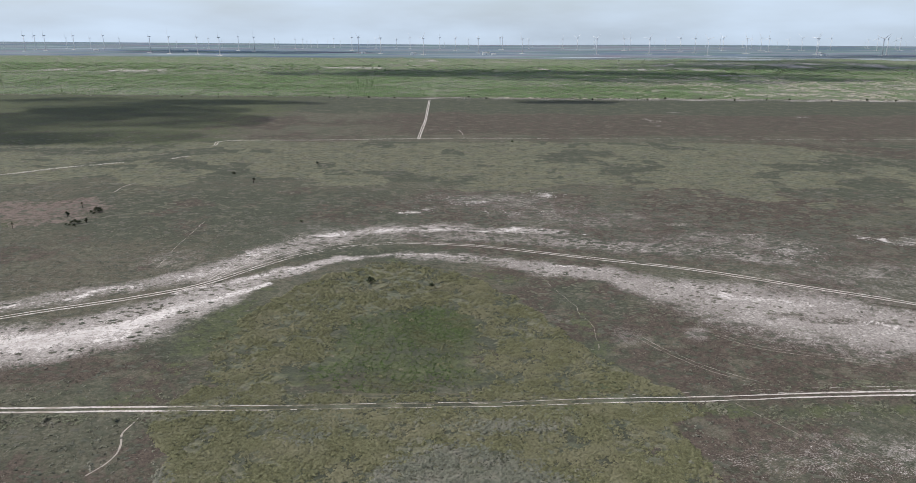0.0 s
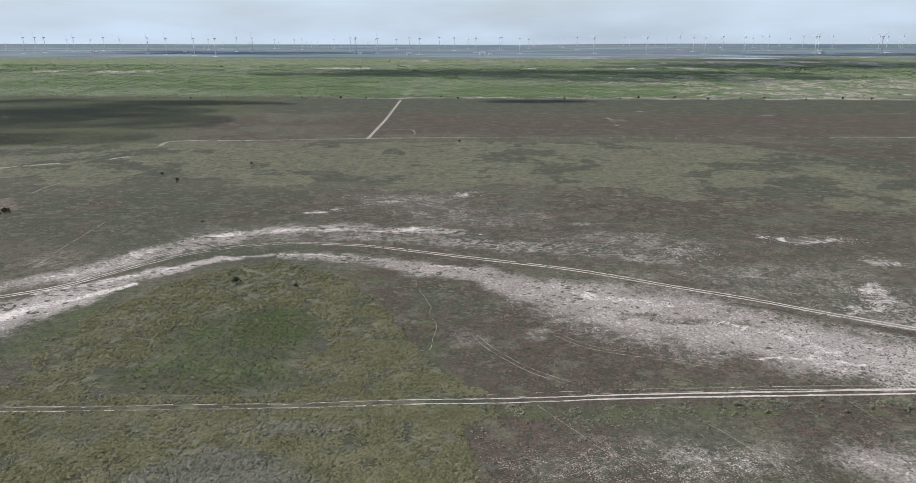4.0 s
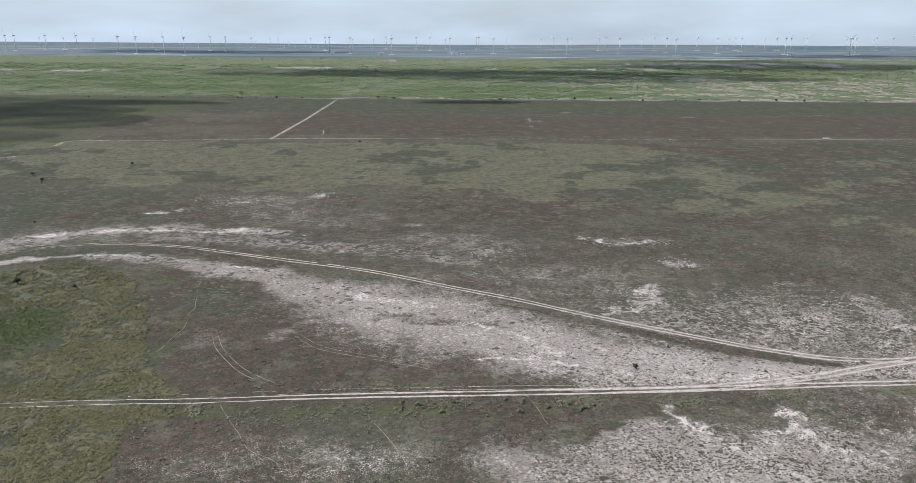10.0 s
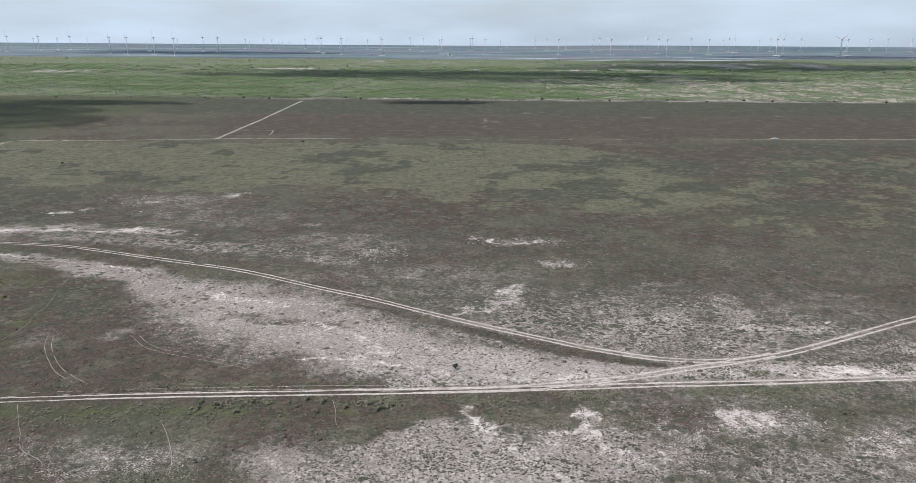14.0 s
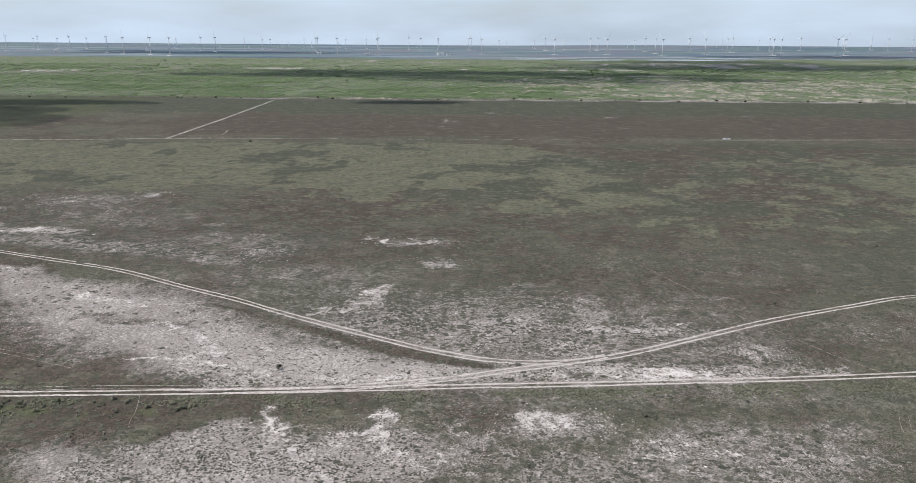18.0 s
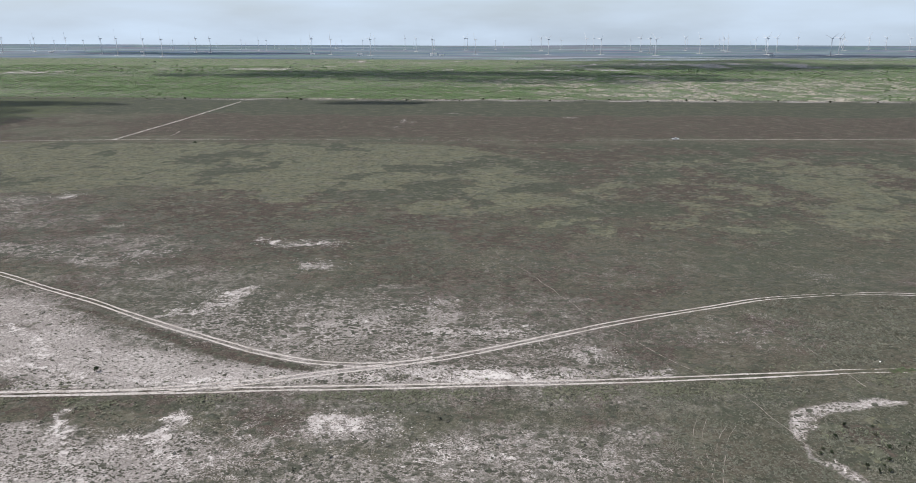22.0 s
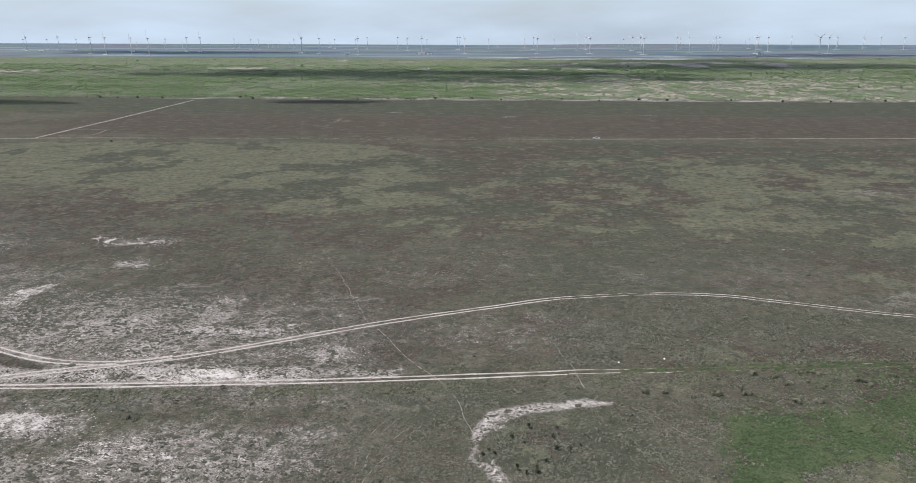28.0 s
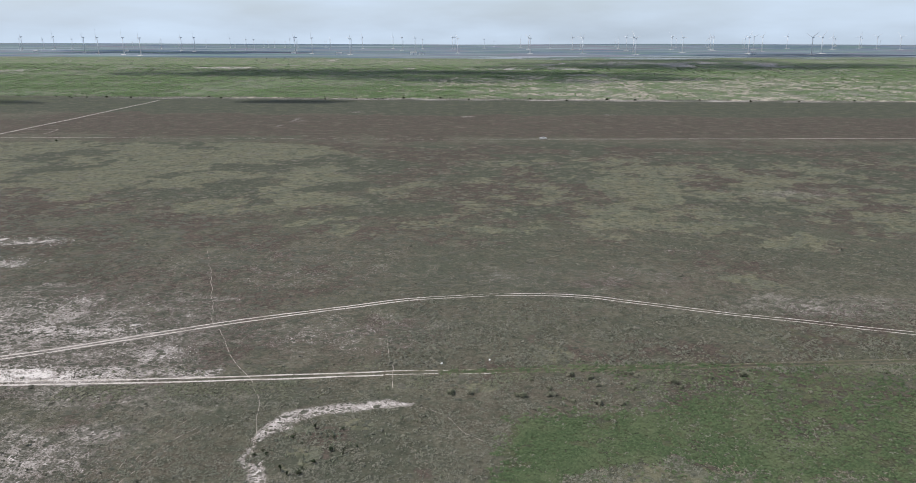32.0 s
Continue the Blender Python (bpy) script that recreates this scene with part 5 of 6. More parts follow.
def wind_turbine(x, y, yaw, phase, size):
    """Hub at 58 m, blades of 33 m; x is its right seen from the front."""
    top = tagged(new("wind_turbine"), "tall white three-bladed wind turbine on the far plain", "wind turbine", "wind farm on the horizon")
    bm = bmesh.new()
    cone(bm, 1.6, 0.85, 57.2, 16, Matrix.Translation((0, 0, 28.6)))
    part("tower", bm, WHITE, top, smooth=True)
    bm = bmesh.new()
    bmesh.ops.create_cube(bm, size=1, matrix=Matrix.Translation((0, 1.4, 58.6)) @ Matrix.Diagonal((2.5, 7.6, 2.7, 1)))
    bmesh.ops.bevel(bm, geom=bm.edges[:], offset=0.5, segments=2, affect="EDGES")
    part("nacelle", bm, WHITE, top)
    bm = bmesh.new()
    bmesh.ops.create_uvsphere(bm, u_segments=12, v_segments=8, radius=1.5, matrix=Matrix.Translation((0, -3.9, 58.6)) @ Matrix.Diagonal((1, 1.35, 1, 1)))
    hub = part("hub", bm, WHITE, top, smooth=True)
    bm = bmesh.new()
    prof = [(1.2, 1.0, 0.9), (4, 1.3, 0.8), (7, 2.5, 0.6), (14, 2.0, 0.4), (24, 1.3, 0.24), (31, 0.7, 0.14), (33, 0.15, 0.06)]
    rings = []
    for z, w, t in prof:
        tw = radians(14 - 13 * z / 33)
        ring = []
        for a in range(8):
            cx, cy = 0.75 * w / 2 * math.cos(a * math.pi / 4) + 0.15 * w, t / 2 * math.sin(a * math.pi / 4)
            ring.append(bm.verts.new((cx * math.cos(tw) - cy * math.sin(tw), cx * math.sin(tw) + cy * math.cos(tw), z)))
        rings.append(ring)
    for a, b in zip(rings, rings[1:]):
        for k in range(8):
            bm.faces.new((a[k], a[(k + 1) % 8], b[(k + 1) % 8], b[k]))
    bm.faces.new(rings[-1])
    first = part("blade", bm, WHITE, top, smooth=True)
    blades = [first] + [new("blade", first.data) for _ in range(2)]
    for k, b in enumerate(blades):
        b.parent = top
        b.matrix_local = Matrix.Translation((0, -3.9, 58.6)) @ pose(0, 0, 0, 0, phase + 120 * k, 0)
    bm = bmesh.new()
    cone(bm, 9, 8, 0.5, 18, Matrix.Translation((5, -3, 0.2)) @ Matrix.Diagonal((2.2, 1.0, 1, 1)))
    part("gravel_pad", bm, GRAVEL, top, "pale gravel hardstand")
    top.matrix_world = pose(x, y, gz(x, y), 0, 0, yaw) @ Matrix.Scale(size, 4)
    return top


NEAR_ROW = [(-807, 2531, 5), (-924, 2652, 14), (-1043, 2702, 8), (-1171, 2844, 70), (-125, 2779, 40), (-297, 2905, 25), (-405, 3066, 63), (90, 3105, 55), (269, 3056, 92), (560, 2978, 48), (765, 2956, 30), (933, 2763, 77), (1164, 2988, 101), (994, 3106, 20), (1358, 2804, 33), (1532, 2672, 58), (-1675, 2889, 18), (-1744, 3085, 9), (-1657, 3001, 4), (1633, 2822, 35)]
MID_ROW = [(-1658, 3229, 40), (-1595, 3369, 6), (-944, 3222, 3), (-854, 3141, 10), (-473, 3361, 12), (-6, 3493, 88), (220, 3793, 60), (232, 3796, 15), (598, 3695, 50), (798, 3554, 100), (851, 3660, 5), (1023, 3407, 44), (1248, 3490, 70), (1372, 3274, 12), (1427, 3492, 95), (1552, 3194, 31), (1638, 3533, 66), (1864, 3712, 20), (-88, 3830, 30), (-238, 3785, 100), (2034, 3602, 0), (2236, 3755, 25), (2329, 3770, 50), (2381, 3656, 75)]
FAR_ROW = [(-1795, 3430), (-1700, 3460), (-1582, 3499), (-1205, 3619), (-785, 3621), (-750, 3632), (-648, 3929), (-937, 3837), (-419, 3862), (-315, 3894), (60, 3874), (381, 3948), (580, 4084), (725, 3930), (1050, 3747), (1360, 3849), (1531, 3868), (1684, 3782), (2344, 4247), (2433, 4130)]
TINY_ROW = [(-2134, 3514), (-1411, 3754), (-1287, 3794), (-1203, 3822), (-1074, 3863), (-936, 3908), (-795, 3953), (-774, 3960), (-742, 3970), (-689, 3987), (-626, 4007), (-487, 4052), (-478, 4055), (-70, 4186), (439, 4313), (591, 4307), (1118, 4218), (1631, 4251), (1860, 4325), (2482, 4530), (2800, 4638)]


def wind_farm():
    rng = random.Random(8)
    protos = []
    spots = [(x, y, p, 1.0) for x, y, p in NEAR_ROW] + [(x, y, p, 0.98) for x, y, p in MID_ROW]
    spots += [(x, y, rng.uniform(0, 120), 0.78) for x, y in FAR_ROW] + [(x, y, rng.uniform(0, 120), 0.5) for x, y in TINY_ROW]
    for x, y, p, s in spots:
        k = int(p // 15)
        have = [q for q in protos if q[0] == k]
        yaw = -66 + rng.uniform(-9, 9)
        if have:
            copy_thing(have[0][1], pose(x, y, gz(x, y), 0, 0, yaw) @ Matrix.Scale(s / have[0][2], 4))
        else:
            protos.append((k, wind_turbine(x, y, yaw, p, s), s))


wind_farm()


# ---- single plants ----
def leafy_mesh(name, n, radius, height, z0, leaf, mat, parent, seed):
    rng = np.random.default_rng(seed)
    th, up = rng.uniform(0, 2 * np.pi, n), rng.uniform(-0.25, 1, n)
    rr = np.sqrt(np.clip(1 - up * up, 0, 1)) * rng.uniform(0.55, 1.1, n) * (0.8 + 0.4 * np.sin(3 * th + seed))
    c = np.stack([radius * rr * np.cos(th), radius * rr * np.sin(th), z0 + height * up], 1)
    nrm = np.stack([rr * np.cos(th), rr * np.sin(th), up + .3], 1) + rng.normal(0, .45, (n, 3))
    nrm /= np.linalg.norm(nrm, axis=1, keepdims=True)
    u = np.cross(nrm, rng.normal(0, 1, (n, 3)))
    u /= np.linalg.norm(u, axis=1, keepdims=True)
    v = np.cross(nrm, u)
    k = leaf * rng.uniform(.6, 1.4, (n, 1))
    ob = tri_object(name, np.stack([c + k * u, c + k * (-.5 * u + .87 * v), c + k * (-.5 * u - .87 * v)], 1), mat)
    ob.parent = parent
    return ob


def limb(bm, a, b, r0, r1, seg=6):
    a, b = Vector(a), Vector(b)
    q = (b - a).to_track_quat("Z", "Y").to_matrix().to_4x4()
    bmesh.ops.create_cone(bm, cap_ends=True, segments=seg, radius1=r0, radius2=r1, depth=(b - a).length, matrix=Matrix.Translation((a + b) / 2) @ q)


def dark_bush(seed, size):
    top = tagged(new("bush"), "dark green rounded bush standing alone on the prairie", "bush", "lone dark bushes")
    bm = bmesh.new()
    limb(bm, (0, 0, -0.1), (0.05, 0, 0.5 * size), 0.10 * size, 0.07 * size)
    for k in range(4):
        a = k * 1.6 + seed
        limb(bm, (0.03, 0, 0.4 * size), (0.5 * size * math.cos(a), 0.5 * size * math.sin(a), 0.85 * size), 0.06 * size, 0.03 * size, 5)
    part("trunk", bm, BARK, top)
    leafy_mesh("crown", 170, 0.85 * size, 0.62 * size, 0.85 * size, 0.17 * size, DARKLEAF, top, seed)
    return top


def grey_shrub(seed, size):
    top = tagged(new("shrub"), "pale grey-green twiggy shrub in short green grass", "shrub", "pale shrubs in the grass")
    bm = bmesh.new()
    for k in range(5):
        a = k * 1.26 + seed
        limb(bm, (0, 0, -0.05), (0.4 * size * math.cos(a), 0.4 * size * math.sin(a), 0.5 * size), 0.03 * size, 0.012 * size, 5)
    part("stems", bm, BARK, top)
    leafy_mesh("crown", 150, 0.7 * size, 0.42 * size, 0.36 * size, 0.13 * size, ROADSIDE, top, seed + 40)
    return top


def yucca(seed, heads, size):
    """A dagger plant: a stout trunk, one or more heads of stiff leaves, dead leaves hanging below."""
    rng = random.Random(seed)
    top = tagged(new("yucca"), "dark dagger yucca with spiky leaf heads on a stout trunk", "yucca", "yuccas on the prairie")
    for k in range(heads):
        lean = rng.uniform(0.1, 0.45) if k else 0.08
        a = rng.uniform(0, 6.28)
        h = size * rng.uniform(0.75, 1.05)
        tip = Vector((math.cos(a) * lean * h, math.sin(a) * lean * h, h))
        bm = bmesh.new()
        limb(bm, (0, 0, -0.15), tip * 0.55, 0.17 * size / 2, 0.14 * size / 2, 8)
        limb(bm, tip * 0.55, tip, 0.14 * size / 2, 0.11 * size / 2, 8)
        stem = part("trunk", bm, BARK, top)
        bm = bmesh.new()
        for j in range(60):
            th, el = rng.uniform(0, 6.28), rng.uniform(-0.9, 1.4)
            d = Vector((math.cos(th) * math.cos(el), math.sin(th) * math.cos(el), math.sin(el)))
            side = d.cross(Vector((0, 0, 1))).normalized() * 0.045 * size
            root = tip + d * 0.06 * size
            end = tip + d * 0.42 * size * rng.uniform(0.75, 1.1)
            mid = (root + end) / 2 + Vector((0, 0, 0.03 * size))
            vs = [bm.verts.new(p) for p in (root - side * .6, root + side * .6, mid + side, end, mid - side)]
            bm.faces.new(vs)
        part("leaf_head", bm, DARKLEAF, stem)
    return top


def prickly_pear(seed, pads):
    rng = random.Random(seed)
    top = tagged(new("prickly_pear"), "low grey-green prickly pear cactus clump on the knoll", "cactus", "cactus clumps on the knoll")
    bm = bmesh.new()
    bmesh.ops.create_uvsphere(bm, u_segments=9, v_segments=6, radius=0.5, matrix=Matrix.Translation((0, 0, 0.42)) @ Matrix.Diagonal((0.62, 0.16, 0.9, 1)))
    first = part("pad", bm, PAD, top, smooth=True)
    where = []
    for k in range(pads):
        ob = first if k == 0 else new("pad", first.data)
        ob.parent = top
        if where and rng.random() < 0.55:
            b = rng.choice(where)
            m = b @ pose(rng.uniform(-.15, .15), 0, 0.68, rng.uniform(-35, 35), rng.uniform(-45, 45), rng.uniform(-60, 60)) @ Matrix.Scale(0.8, 4)
        else:
            m = pose(rng.uniform(-.7, .7), rng.uniform(-.7, .7), -0.03, rng.uniform(-25, 25), rng.uniform(-30, 30), rng.uniform(0, 360)) @ Matrix.Scale(rng.uniform(.55, .85), 4)
            where.append(m)
        ob.matrix_local = m
    return top


def plant():
    rng = random.Random(31)
    bushes = [dark_bush(k, 1.5) for k in range(3)]
    # along the cleared strip in front of the brush
    xs = [-340, -300, -255, -181, -160, -156, -140, -109, -75, 16, 39, 167, 205, 229, 236, 243, 266, 310, 352, 395, 430, 470, 520, 560, 640, 700, 760, 830]
    spots = [(x + rng.uniform(-4, 4), 922 + rng.uniform(-9, 14), rng.uniform(0.8, 1.5)) for x in xs]
    # lone ones on the plain
    spots += [(-127, 407, .9), (-86, 444, .8), (43, 543, .9), (-7, 218, .7), (-27, 221, 1.1), (160, 162, .6), (-66, 300, .5)]
    # low ones on the knoll, and two dense thickets on the reddish patch
    spots += [(rng.gauss(333, 6), rng.gauss(131, 5), rng.uniform(.2, .45)) for _ in range(14)]
    spots += [(-163.6, 314, .6), (-161.2, 311.9, .55), (-162.7, 316.3, .8), (-160.9, 315.3, .7), (-160.1, 316.4, .6), (-163.9, 319.7, .75), (-161.5, 318.2, .8)]
    spots += [(-163.6, 292.3, .5), (-161.6, 291.4, .5), (-159.2, 290.5, .6), (-161.8, 296.3, .8), (-160.3, 295.3, .7), (-159.4, 295.4, .7), (-162.8, 295.3, .6), (-157.7, 297.4, .6)]
    for k, (x, y, s) in enumerate(spots):
        m = pose(x, y, gz(x, y), 0, 0, rng.uniform(0, 360)) @ Matrix.Scale(s, 4)
        if k < 3:
            bushes[k].matrix_world = m
        else:
            b = bushes[k % 3]
            copy_thing(b, m @ Matrix.Scale(1 / b.scale[0], 4))
    shrubs = [grey_shrub(k, 1.0) for k in range(3)]
    spots = [(x + rng.uniform(-.8, .8), y + rng.uniform(-.6, .6), rng.uniform(.8, 1.5)) for x, y in ((382, 156), (386, 153), (392, 153), (397, 153), (402, 160), (388, 167), (392, 165), (402, 168), (359, 156), (363, 156), (375, 155), (430, 168), (412, 164)) for _ in range(2)] + [(rng.gauss(425, 34), rng.gauss(161, 4.5), rng.uniform(.6, 1.2)) for _ in range(14)]
    spots += [(rng.uniform(100, 150), rng.gauss(143, 1.4), rng.uniform(.6, 1.1)) for _ in range(26)] + [(rng.uniform(-120, -66), rng.gauss(136, 1.6), rng.uniform(.7, 1.3)) for _ in range(8)]
    for k, (x, y, s) in enumerate(spots):
        m = pose(x, y, gz(x, y), 0, 0, rng.uniform(0, 360)) @ Matrix.Scale(s, 4)
        if k < 3:
            shrubs[k].matrix_world = m
        else:
            b = shrubs[k % 3]
            copy_thing(b, m @ Matrix.Scale(1 / b.scale[0], 4))
    yuccas = [yucca(1, 2, 2.8), yucca(2, 1, 2.6), yucca(3, 3, 2.4)]
    places = [(-110, 385, .8), (-172.4, 324, .8), (-170.1, 306.3, .8), (-157.5, 297.2, .55), (-183, 287, .7), (331, 139.9, .36), (327.9, 124.4, .36), (338.6, 130.7, .36), (329.4, 123.2, .28)]
    for k, (x, y, s) in enumerate(places):
        m = pose(x, y, gz(x, y), 0, 0, rng.uniform(0, 360)) @ Matrix.Scale(s, 4)
        if k < 3:
            yuccas[k].matrix_world = m
        else:
            b = yuccas[k % 3]
            copy_thing(b, m @ Matrix.Scale(1 / b.scale[0], 4))
    pears = [prickly_pear(k, 7) for k in range(4)]
    clumps = [(333.7, 138.8), (335, 138), (336.6, 137.3), (334.8, 135), (335.8, 133.6), (337.2, 128.8), (343.9, 144.7), (348.2, 145.6), (348.9, 144.4), (351, 143.2), (352.2, 143), (352.6, 139.5), (353, 131.4), (354.1, 130.6), (327, 138.1), (326, 136.3), (324.9, 135.4), (330.1, 137.8),
              (332.6, 136.5), (339.3, 134.8), (346.5, 137.7), (348.9, 136.6), (350, 136.2), (324.2, 131.5), (327.9, 129.5), (336.1, 127.8), (331.2, 125.1), (336.8, 123.6), (358.5, 123.8)]
    clumps += [(rng.gauss(334, 4), rng.gauss(134, 4)) for _ in range(14)]
    for k, (x, y) in enumerate(clumps):
        m = pose(x, y, gz(x, y), 0, 0, rng.uniform(0, 360)) @ Matrix.Scale(rng.uniform(.45, .9), 4)
        if k < 4:
            pears[k].matrix_world = m
        else:
            b = pears[k % 4]
            copy_thing(b, m @ Matrix.Scale(1 / b.scale[0], 4))


plant()

# ---- pickup on the far track ----
PAINT = plain("white_car_paint", (0.78, 0.78, 0.77), 0.3, 0, 0.06, 1.2)
GLASS = plain("dark_window_glass", (0.02, 0.023, 0.026), 0.08, 0, 0.1, 1.0)
RUBBER = plain("tyre_rubber", (0.02, 0.02, 0.02), 0.85, 0, 0.3, 0.2)
STEEL = plain("wheel_steel", (0.45, 0.45, 0.46), 0.4, 0.8, 0.15, 0.2)
RED = plain("red_lens", (0.35, 0.02, 0.02), 0.25, 0, 0.1, 0.2)
LAMP = plain("clear_lens", (0.7, 0.72, 0.74), 0.15, 0, 0.1, 0.2)


def box(bm, x0, x1, y0, y1, z0, z1, bev=0.0):
    r = bmesh.ops.create_cube(bm, size=1, matrix=Matrix.Translation(((x0 + x1) / 2, (y0 + y1) / 2, (z0 + z1) / 2)) @ Matrix.Diagonal((x1 - x0, y1 - y0, z1 - z0, 1)))
    if bev:
        es = {e for v in r["verts"] for e in v.link_edges}
        bmesh.ops.bevel(bm, geom=list(es), offset=bev, segments=2, affect="EDGES")


def pickup(x, y, yaw):
    top = tagged(new("pickup_truck"), "white pickup truck with dark windows on the dirt track", "truck")
    bm = bmesh.new()
    box(bm, -2.7, 2.7, -0.95, 0.95, 0.55, 1.02, 0.08)
    box(bm, 1.15, 2.68, -0.92, 0.92, 0.95, 1.18, 0.09)
    part("body", bm, PAINT, top)
    bm = bmesh.new()
    lo = [(-0.75, -.9), (1.25, -.9), (1.25, .9), (-0.75, .9)]
    hi = [(-0.6, -.74), (0.6, -.74), (0.6, .74), (-0.6, .74)]
    a = [bm.verts.new((*p, 1.0)) for p in lo]
    b = [bm.verts.new((*p, 1.83)) for p in hi]
    for k in range(4):
        bm.faces.new((a[k], a[(k + 1) % 4], b[(k + 1) % 4], b[k]))
    bm.faces.new(b)
    bm.faces.new(a[::-1])
    bmesh.ops.bevel(bm, geom=bm.edges[:], offset=0.05, segments=2, affect="EDGES")
    cab = part("cab", bm, PAINT, top)
    for name, q in (("windscreen", [(1.19, -.76, 1.12), (1.19, .76, 1.12), (.68, .66, 1.74), (.68, -.66, 1.74)]), ("rear_window", [(-.74, .7, 1.2), (-.74, -.7, 1.2), (-.64, -.62, 1.72), (-.64, .62, 1.72)]),
                    ("side_window", [(-.6, -.885, 1.15), (1.0, -.885, 1.15), (.55, -.77, 1.72), (-.52, -.77, 1.72)]), ("side_window", [(1.0, .885, 1.15), (-.6, .885, 1.15), (-.52, .77, 1.72), (.55, .77, 1.72)])):
        bm = bmesh.new()
        f = bm.faces.new([bm.verts.new(p) for p in q])
        f.normal_update()
        bmesh.ops.solidify(bm, geom=[f], thickness=0.03)
        part(name, bm, GLASS, cab)
    bm = bmesh.new()
    box(bm, -2.68, -0.82, -0.93, -0.82, 0.98, 1.22, 0.03)
    box(bm, -2.68, -0.82, 0.82, 0.93, 0.98, 1.22, 0.03)
    box(bm, -2.70, -2.60, -0.93, 0.93, 0.98, 1.22, 0.03)
    part("bed_side", bm, PAINT, top)
    for name, x0, x1 in (("front_bumper", 2.66, 2.82), ("rear_bumper", -2.84, -2.68)):
        bm = bmesh.new()
        box(bm, x0, x1, -0.9, 0.9, 0.5, 0.68, 0.04)
        part(name, bm, STEEL, top)
    for s in (-1, 1):
        for name, x0, x1, mat in (("headlight", 2.66, 2.72, LAMP), ("tail_light", -2.73, -2.67, RED)):
            bm = bmesh.new()
            box(bm, x0, x1, s * 0.8 - 0.12, s * 0.8 + 0.12, 0.8, 0.98, 0.02)
            part(name, bm, mat, top)
        for wx in (-1.65, 1.75):
            bm = bmesh.new()
            bmesh.ops.create_cone(bm, cap_ends=True, segments=20, radius1=0.39, radius2=0.39, depth=0.26, matrix=Matrix.Translation((wx, s * 0.86, 0.39)) @ Matrix.Rotation(math.pi / 2, 4, "X"))
            tyre = part("wheel", bm, RUBBER, top)
            bm = bmesh.new()
            bmesh.ops.create_cone(bm, cap_ends=True, segments=16, radius1=0.23, radius2=0.2, depth=0.28, matrix=Matrix.Translation((wx, s * 0.865, 0.39)) @ Matrix.Rotation(math.pi / 2, 4, "X"))
            part("rim", bm, STEEL, tyre)
    top.matrix_world = pose(x, y, gz(x, y), 0, 0, yaw)


pickup(415, 580, 4)

# ---- small pale things by the near track, and far service buildings ----
SACK = plain("weathered_white_plastic", (0.82, 0.82, 0.80), 0.6, 0, 0.2, 0.3)
ROOF = plain("grey_sheet_roof", (0.5, 0.5, 0.5), 0.5, 0.3, 0.15, 2.0)


def tub(x, y, yaw, size):
    top = tagged(new("feed_tub"), "weathered white plastic tub upside down on grass", "tub", "white tubs by the track")
    bm = bmesh.new()
    prof = [(0.30, 0.0), (0.36, 0.30), (0.40, 0.31), (0.40, 0.35), (0.34, 0.35), (0.28, 0.05)]
    ring = [[bm.verts.new((r * math.cos(a * math.pi / 8), r * math.sin(a * math.pi / 8), z)) for a in range(16)] for r, z in prof]
    for p, q in zip(ring, ring[1:]):
        for k in range(16):
            bm.faces.new((p[k], p[(k + 1) % 16], q[(k + 1) % 16], q[k]))
    bm.faces.new(ring[0][::-1])
    bm.faces.new(ring[-1])
    part("body", bm, SACK, top, smooth=True)
    bm = bmesh.new()
    for k in range(10):
        a, b = k * math.pi / 10, (k + 1) * math.pi / 10
        limb(bm, (0.4 * math.cos(a), 0.02 + 0.05 * math.sin(a), 0.33 - 0.25 * math.sin(a)), (0.4 * math.cos(b), 0.02 + 0.05 * math.sin(b), 0.33 - 0.25 * math.sin(b)), 0.012, 0.012, 4)
    part("handle", bm, SACK, top)
    top.matrix_world = pose(x, y, gz(x, y) + 0.34 * size, 180, 0, yaw) @ Matrix.Scale(size, 4)


tub(355.9, 171.9, 30, 0.75)
tub(368.0, 174.6, 10, 0.7)


def service_shed(x, y, w):
    top = tagged(new("service_shed"), "small white service building at the wind farm", "shed", "wind farm buildings")
    bm = bmesh.new()
    box(bm, -w / 2, w / 2, -w / 3, w / 3, 0, w * 0.32)
    wall = part("wall", bm, SACK, top)
    bm = bmesh.new()
    for s in (-1, 1):
        vs = [bm.verts.new(p) for p in ((-w * .53, s * w * .37, w * .30), (w * .53, s * w * .37, w * .30), (w * .53, 0, w * .46), (-w * .53, 0, w * .46))]
        bm.faces.new(vs if s < 0 else vs[::-1])
    bmesh.ops.solidify(bm, geom=bm.faces[:], thickness=0.12)
    part("roof", bm, ROOF, top)
    bm = bmesh.new()
    box(bm, -w * .08, w * .08, -w / 3 - 0.06, -w / 3 + 0.02, 0, w * .22)
    part("door", bm, ROOF, wall)
    top.matrix_world = pose(x, y, gz(x, y) - 0.05, 0, 0, 8)


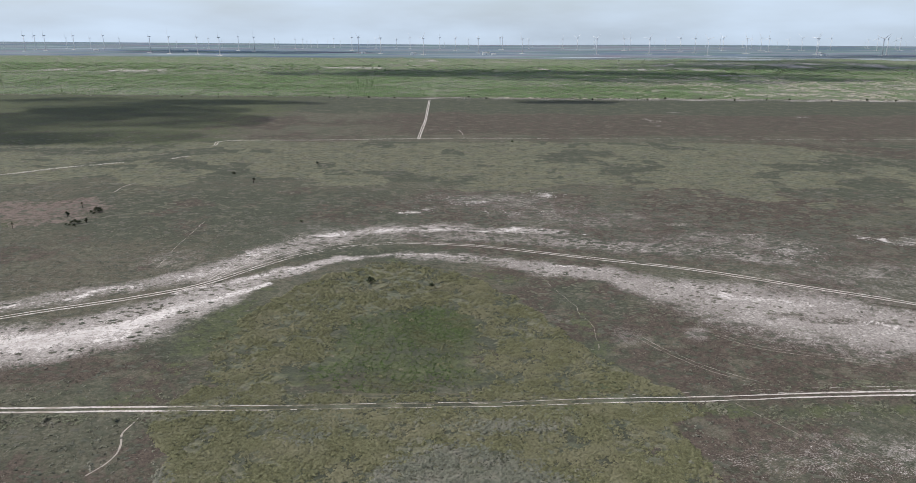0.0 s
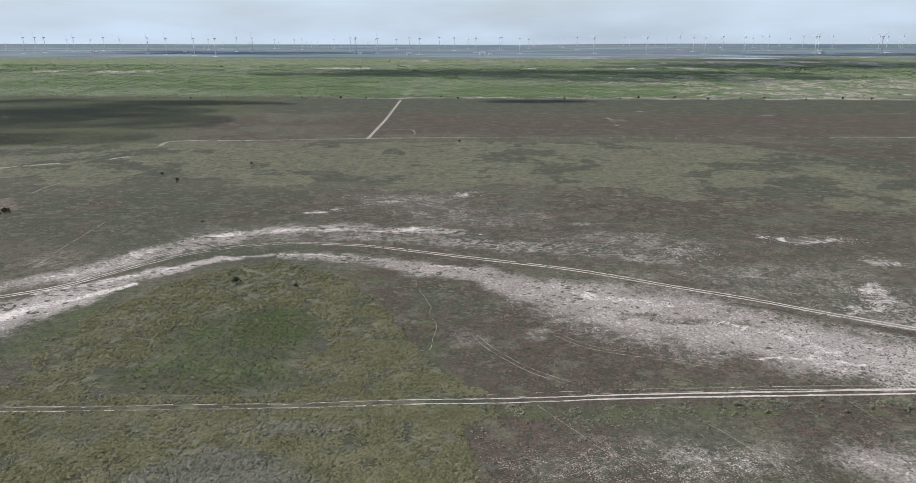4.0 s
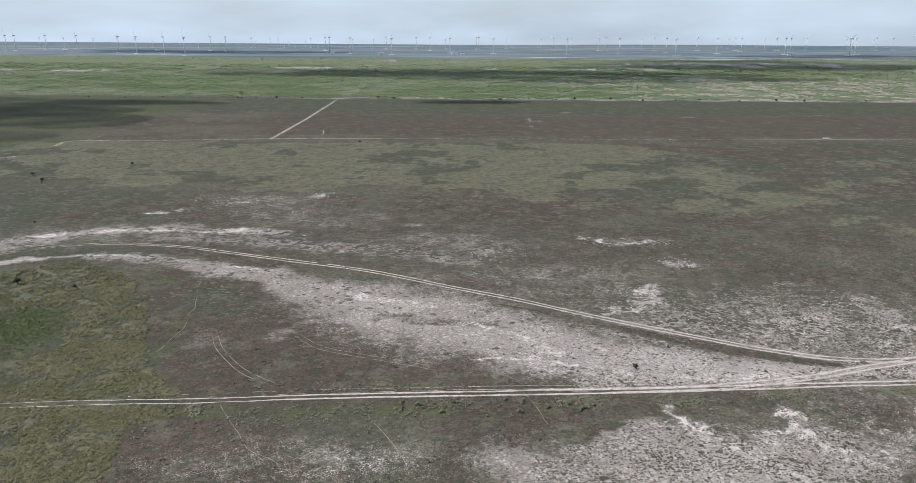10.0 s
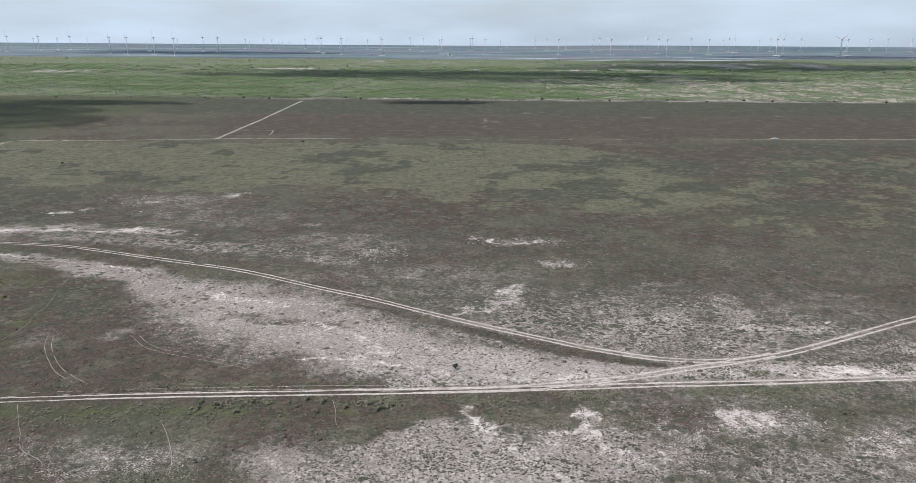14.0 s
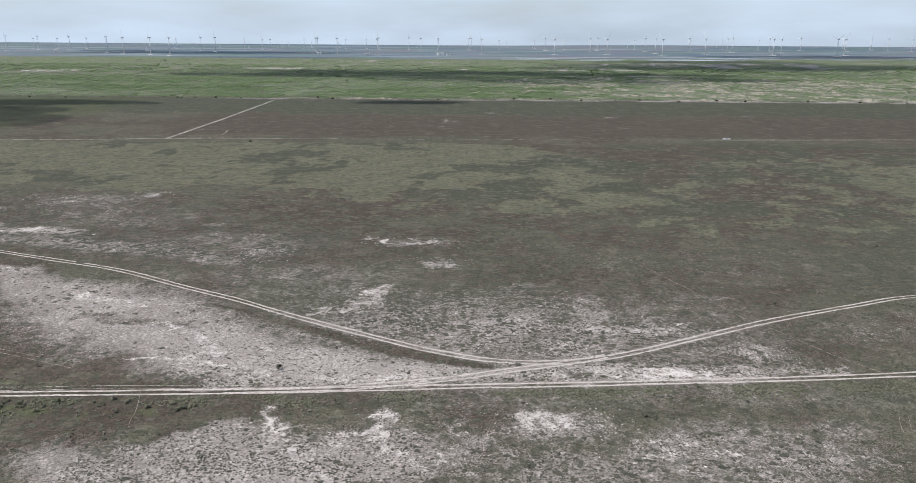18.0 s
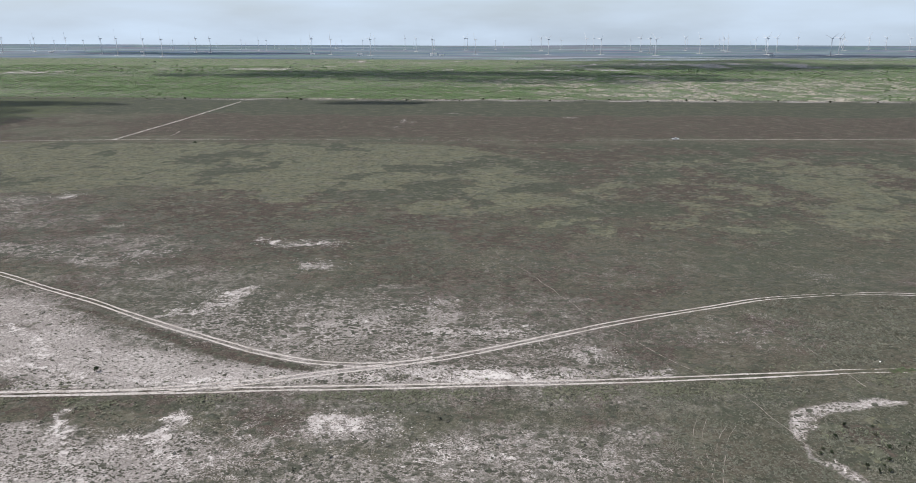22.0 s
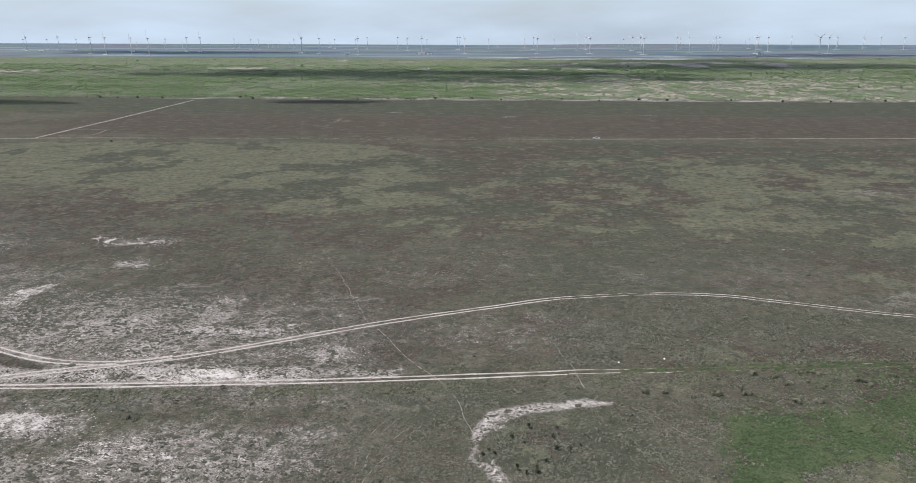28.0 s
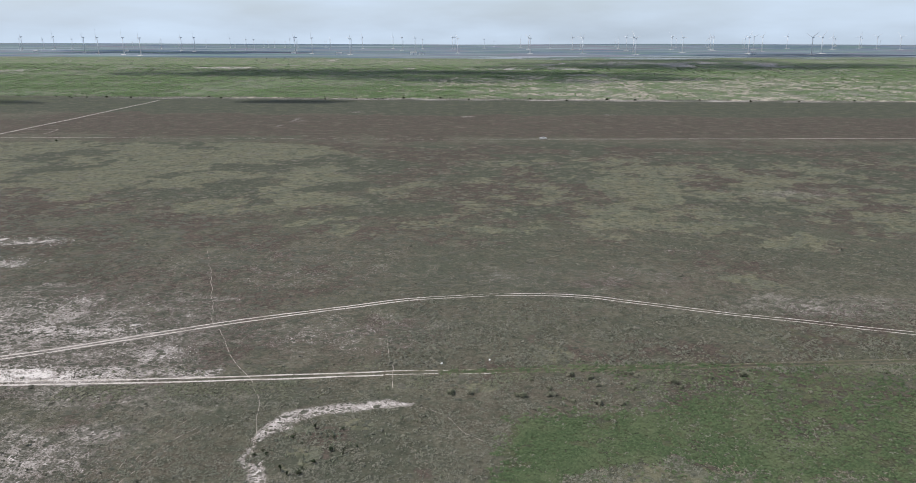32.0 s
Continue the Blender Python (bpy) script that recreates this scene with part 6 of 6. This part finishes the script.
for sx, sy, sw in ((-1430, 2950, 18), (-1660, 2500, 14), (-360, 2860, 16), (-160, 2740, 20), (110, 2800, 24), (140, 2805, 16), (1330, 2690, 18), (-1120, 3080, 14)):
    service_shed(sx, sy, sw)


# ---- fair-weather clouds above the plain ----
def cloud_material():
    m, n, l, p = material("cloud_white")
    pos = n.new("ShaderNodeNewGeometry").outputs["Position"]
    f = noise_node(n, l, 120.0, 5, 0.6, pos)
    p.inputs["Base Color"].default_value = (0.92, 0.93, 0.95, 1)
    p.inputs["Roughness"].default_value = 1.0
    p.inputs["Specular IOR Level"].default_value = 0.0
    l.new(math_node(n, l, "MULTIPLY", step_node(n, l, f, 0.34, 0.58), 0.43), p.inputs["Alpha"])
    return m


CLOUD = cloud_material()


def cloud(sx, sy, rx, ry, seed, height=950.0):
    """A flat-based cumulus whose shade falls about (sx, sy)."""
    rng = random.Random(seed)
    bm = bmesh.new()
    for k in range(16):
        a, d = rng.uniform(0, 6.28), math.sqrt(rng.uniform(0, 1)) * 0.8
        r = rng.uniform(0.22, 0.45) * (1.15 - 0.6 * d)
        m = Matrix.Translation((rx * d * math.cos(a), ry * d * math.sin(a), rng.uniform(10, 40))) @ Matrix.Diagonal((rx * r, ry * r, 45 + 60 * (1 - d), 1))
        bmesh.ops.create_icosphere(bm, subdivisions=2, radius=1, matrix=m)
    for v in bm.verts:
        w = noise.noise(v.co / 60.0 + Vector((seed, 0, 0)))
        v.co += Vector((14 * w, 14 * noise.noise(v.co / 45.0), 12 * w))
        v.co.z = max(v.co.z, 4 * w)
    ob = part("cloud", bm, CLOUD, None, smooth=True)
    k = height / SUN_DIR.z
    ob.location = (sx + SUN_DIR.x * k, sy + SUN_DIR.y * k, height)
    return tagged(ob, "soft white flat-based cumulus cloud above the plain", "cloud", kind="structure")


cloud(-430, 655, 255, 190, 1)
cloud(-360, 870, 210, 60, 2)
cloud(115, 893, 70, 26, 3)
cloud(180, 1470, 700, 250, 4)
cloud(860, 1950, 700, 330, 5)
cloud(-900, 3000, 700, 260, 6)
cloud(1500, 2600, 600, 200, 7)
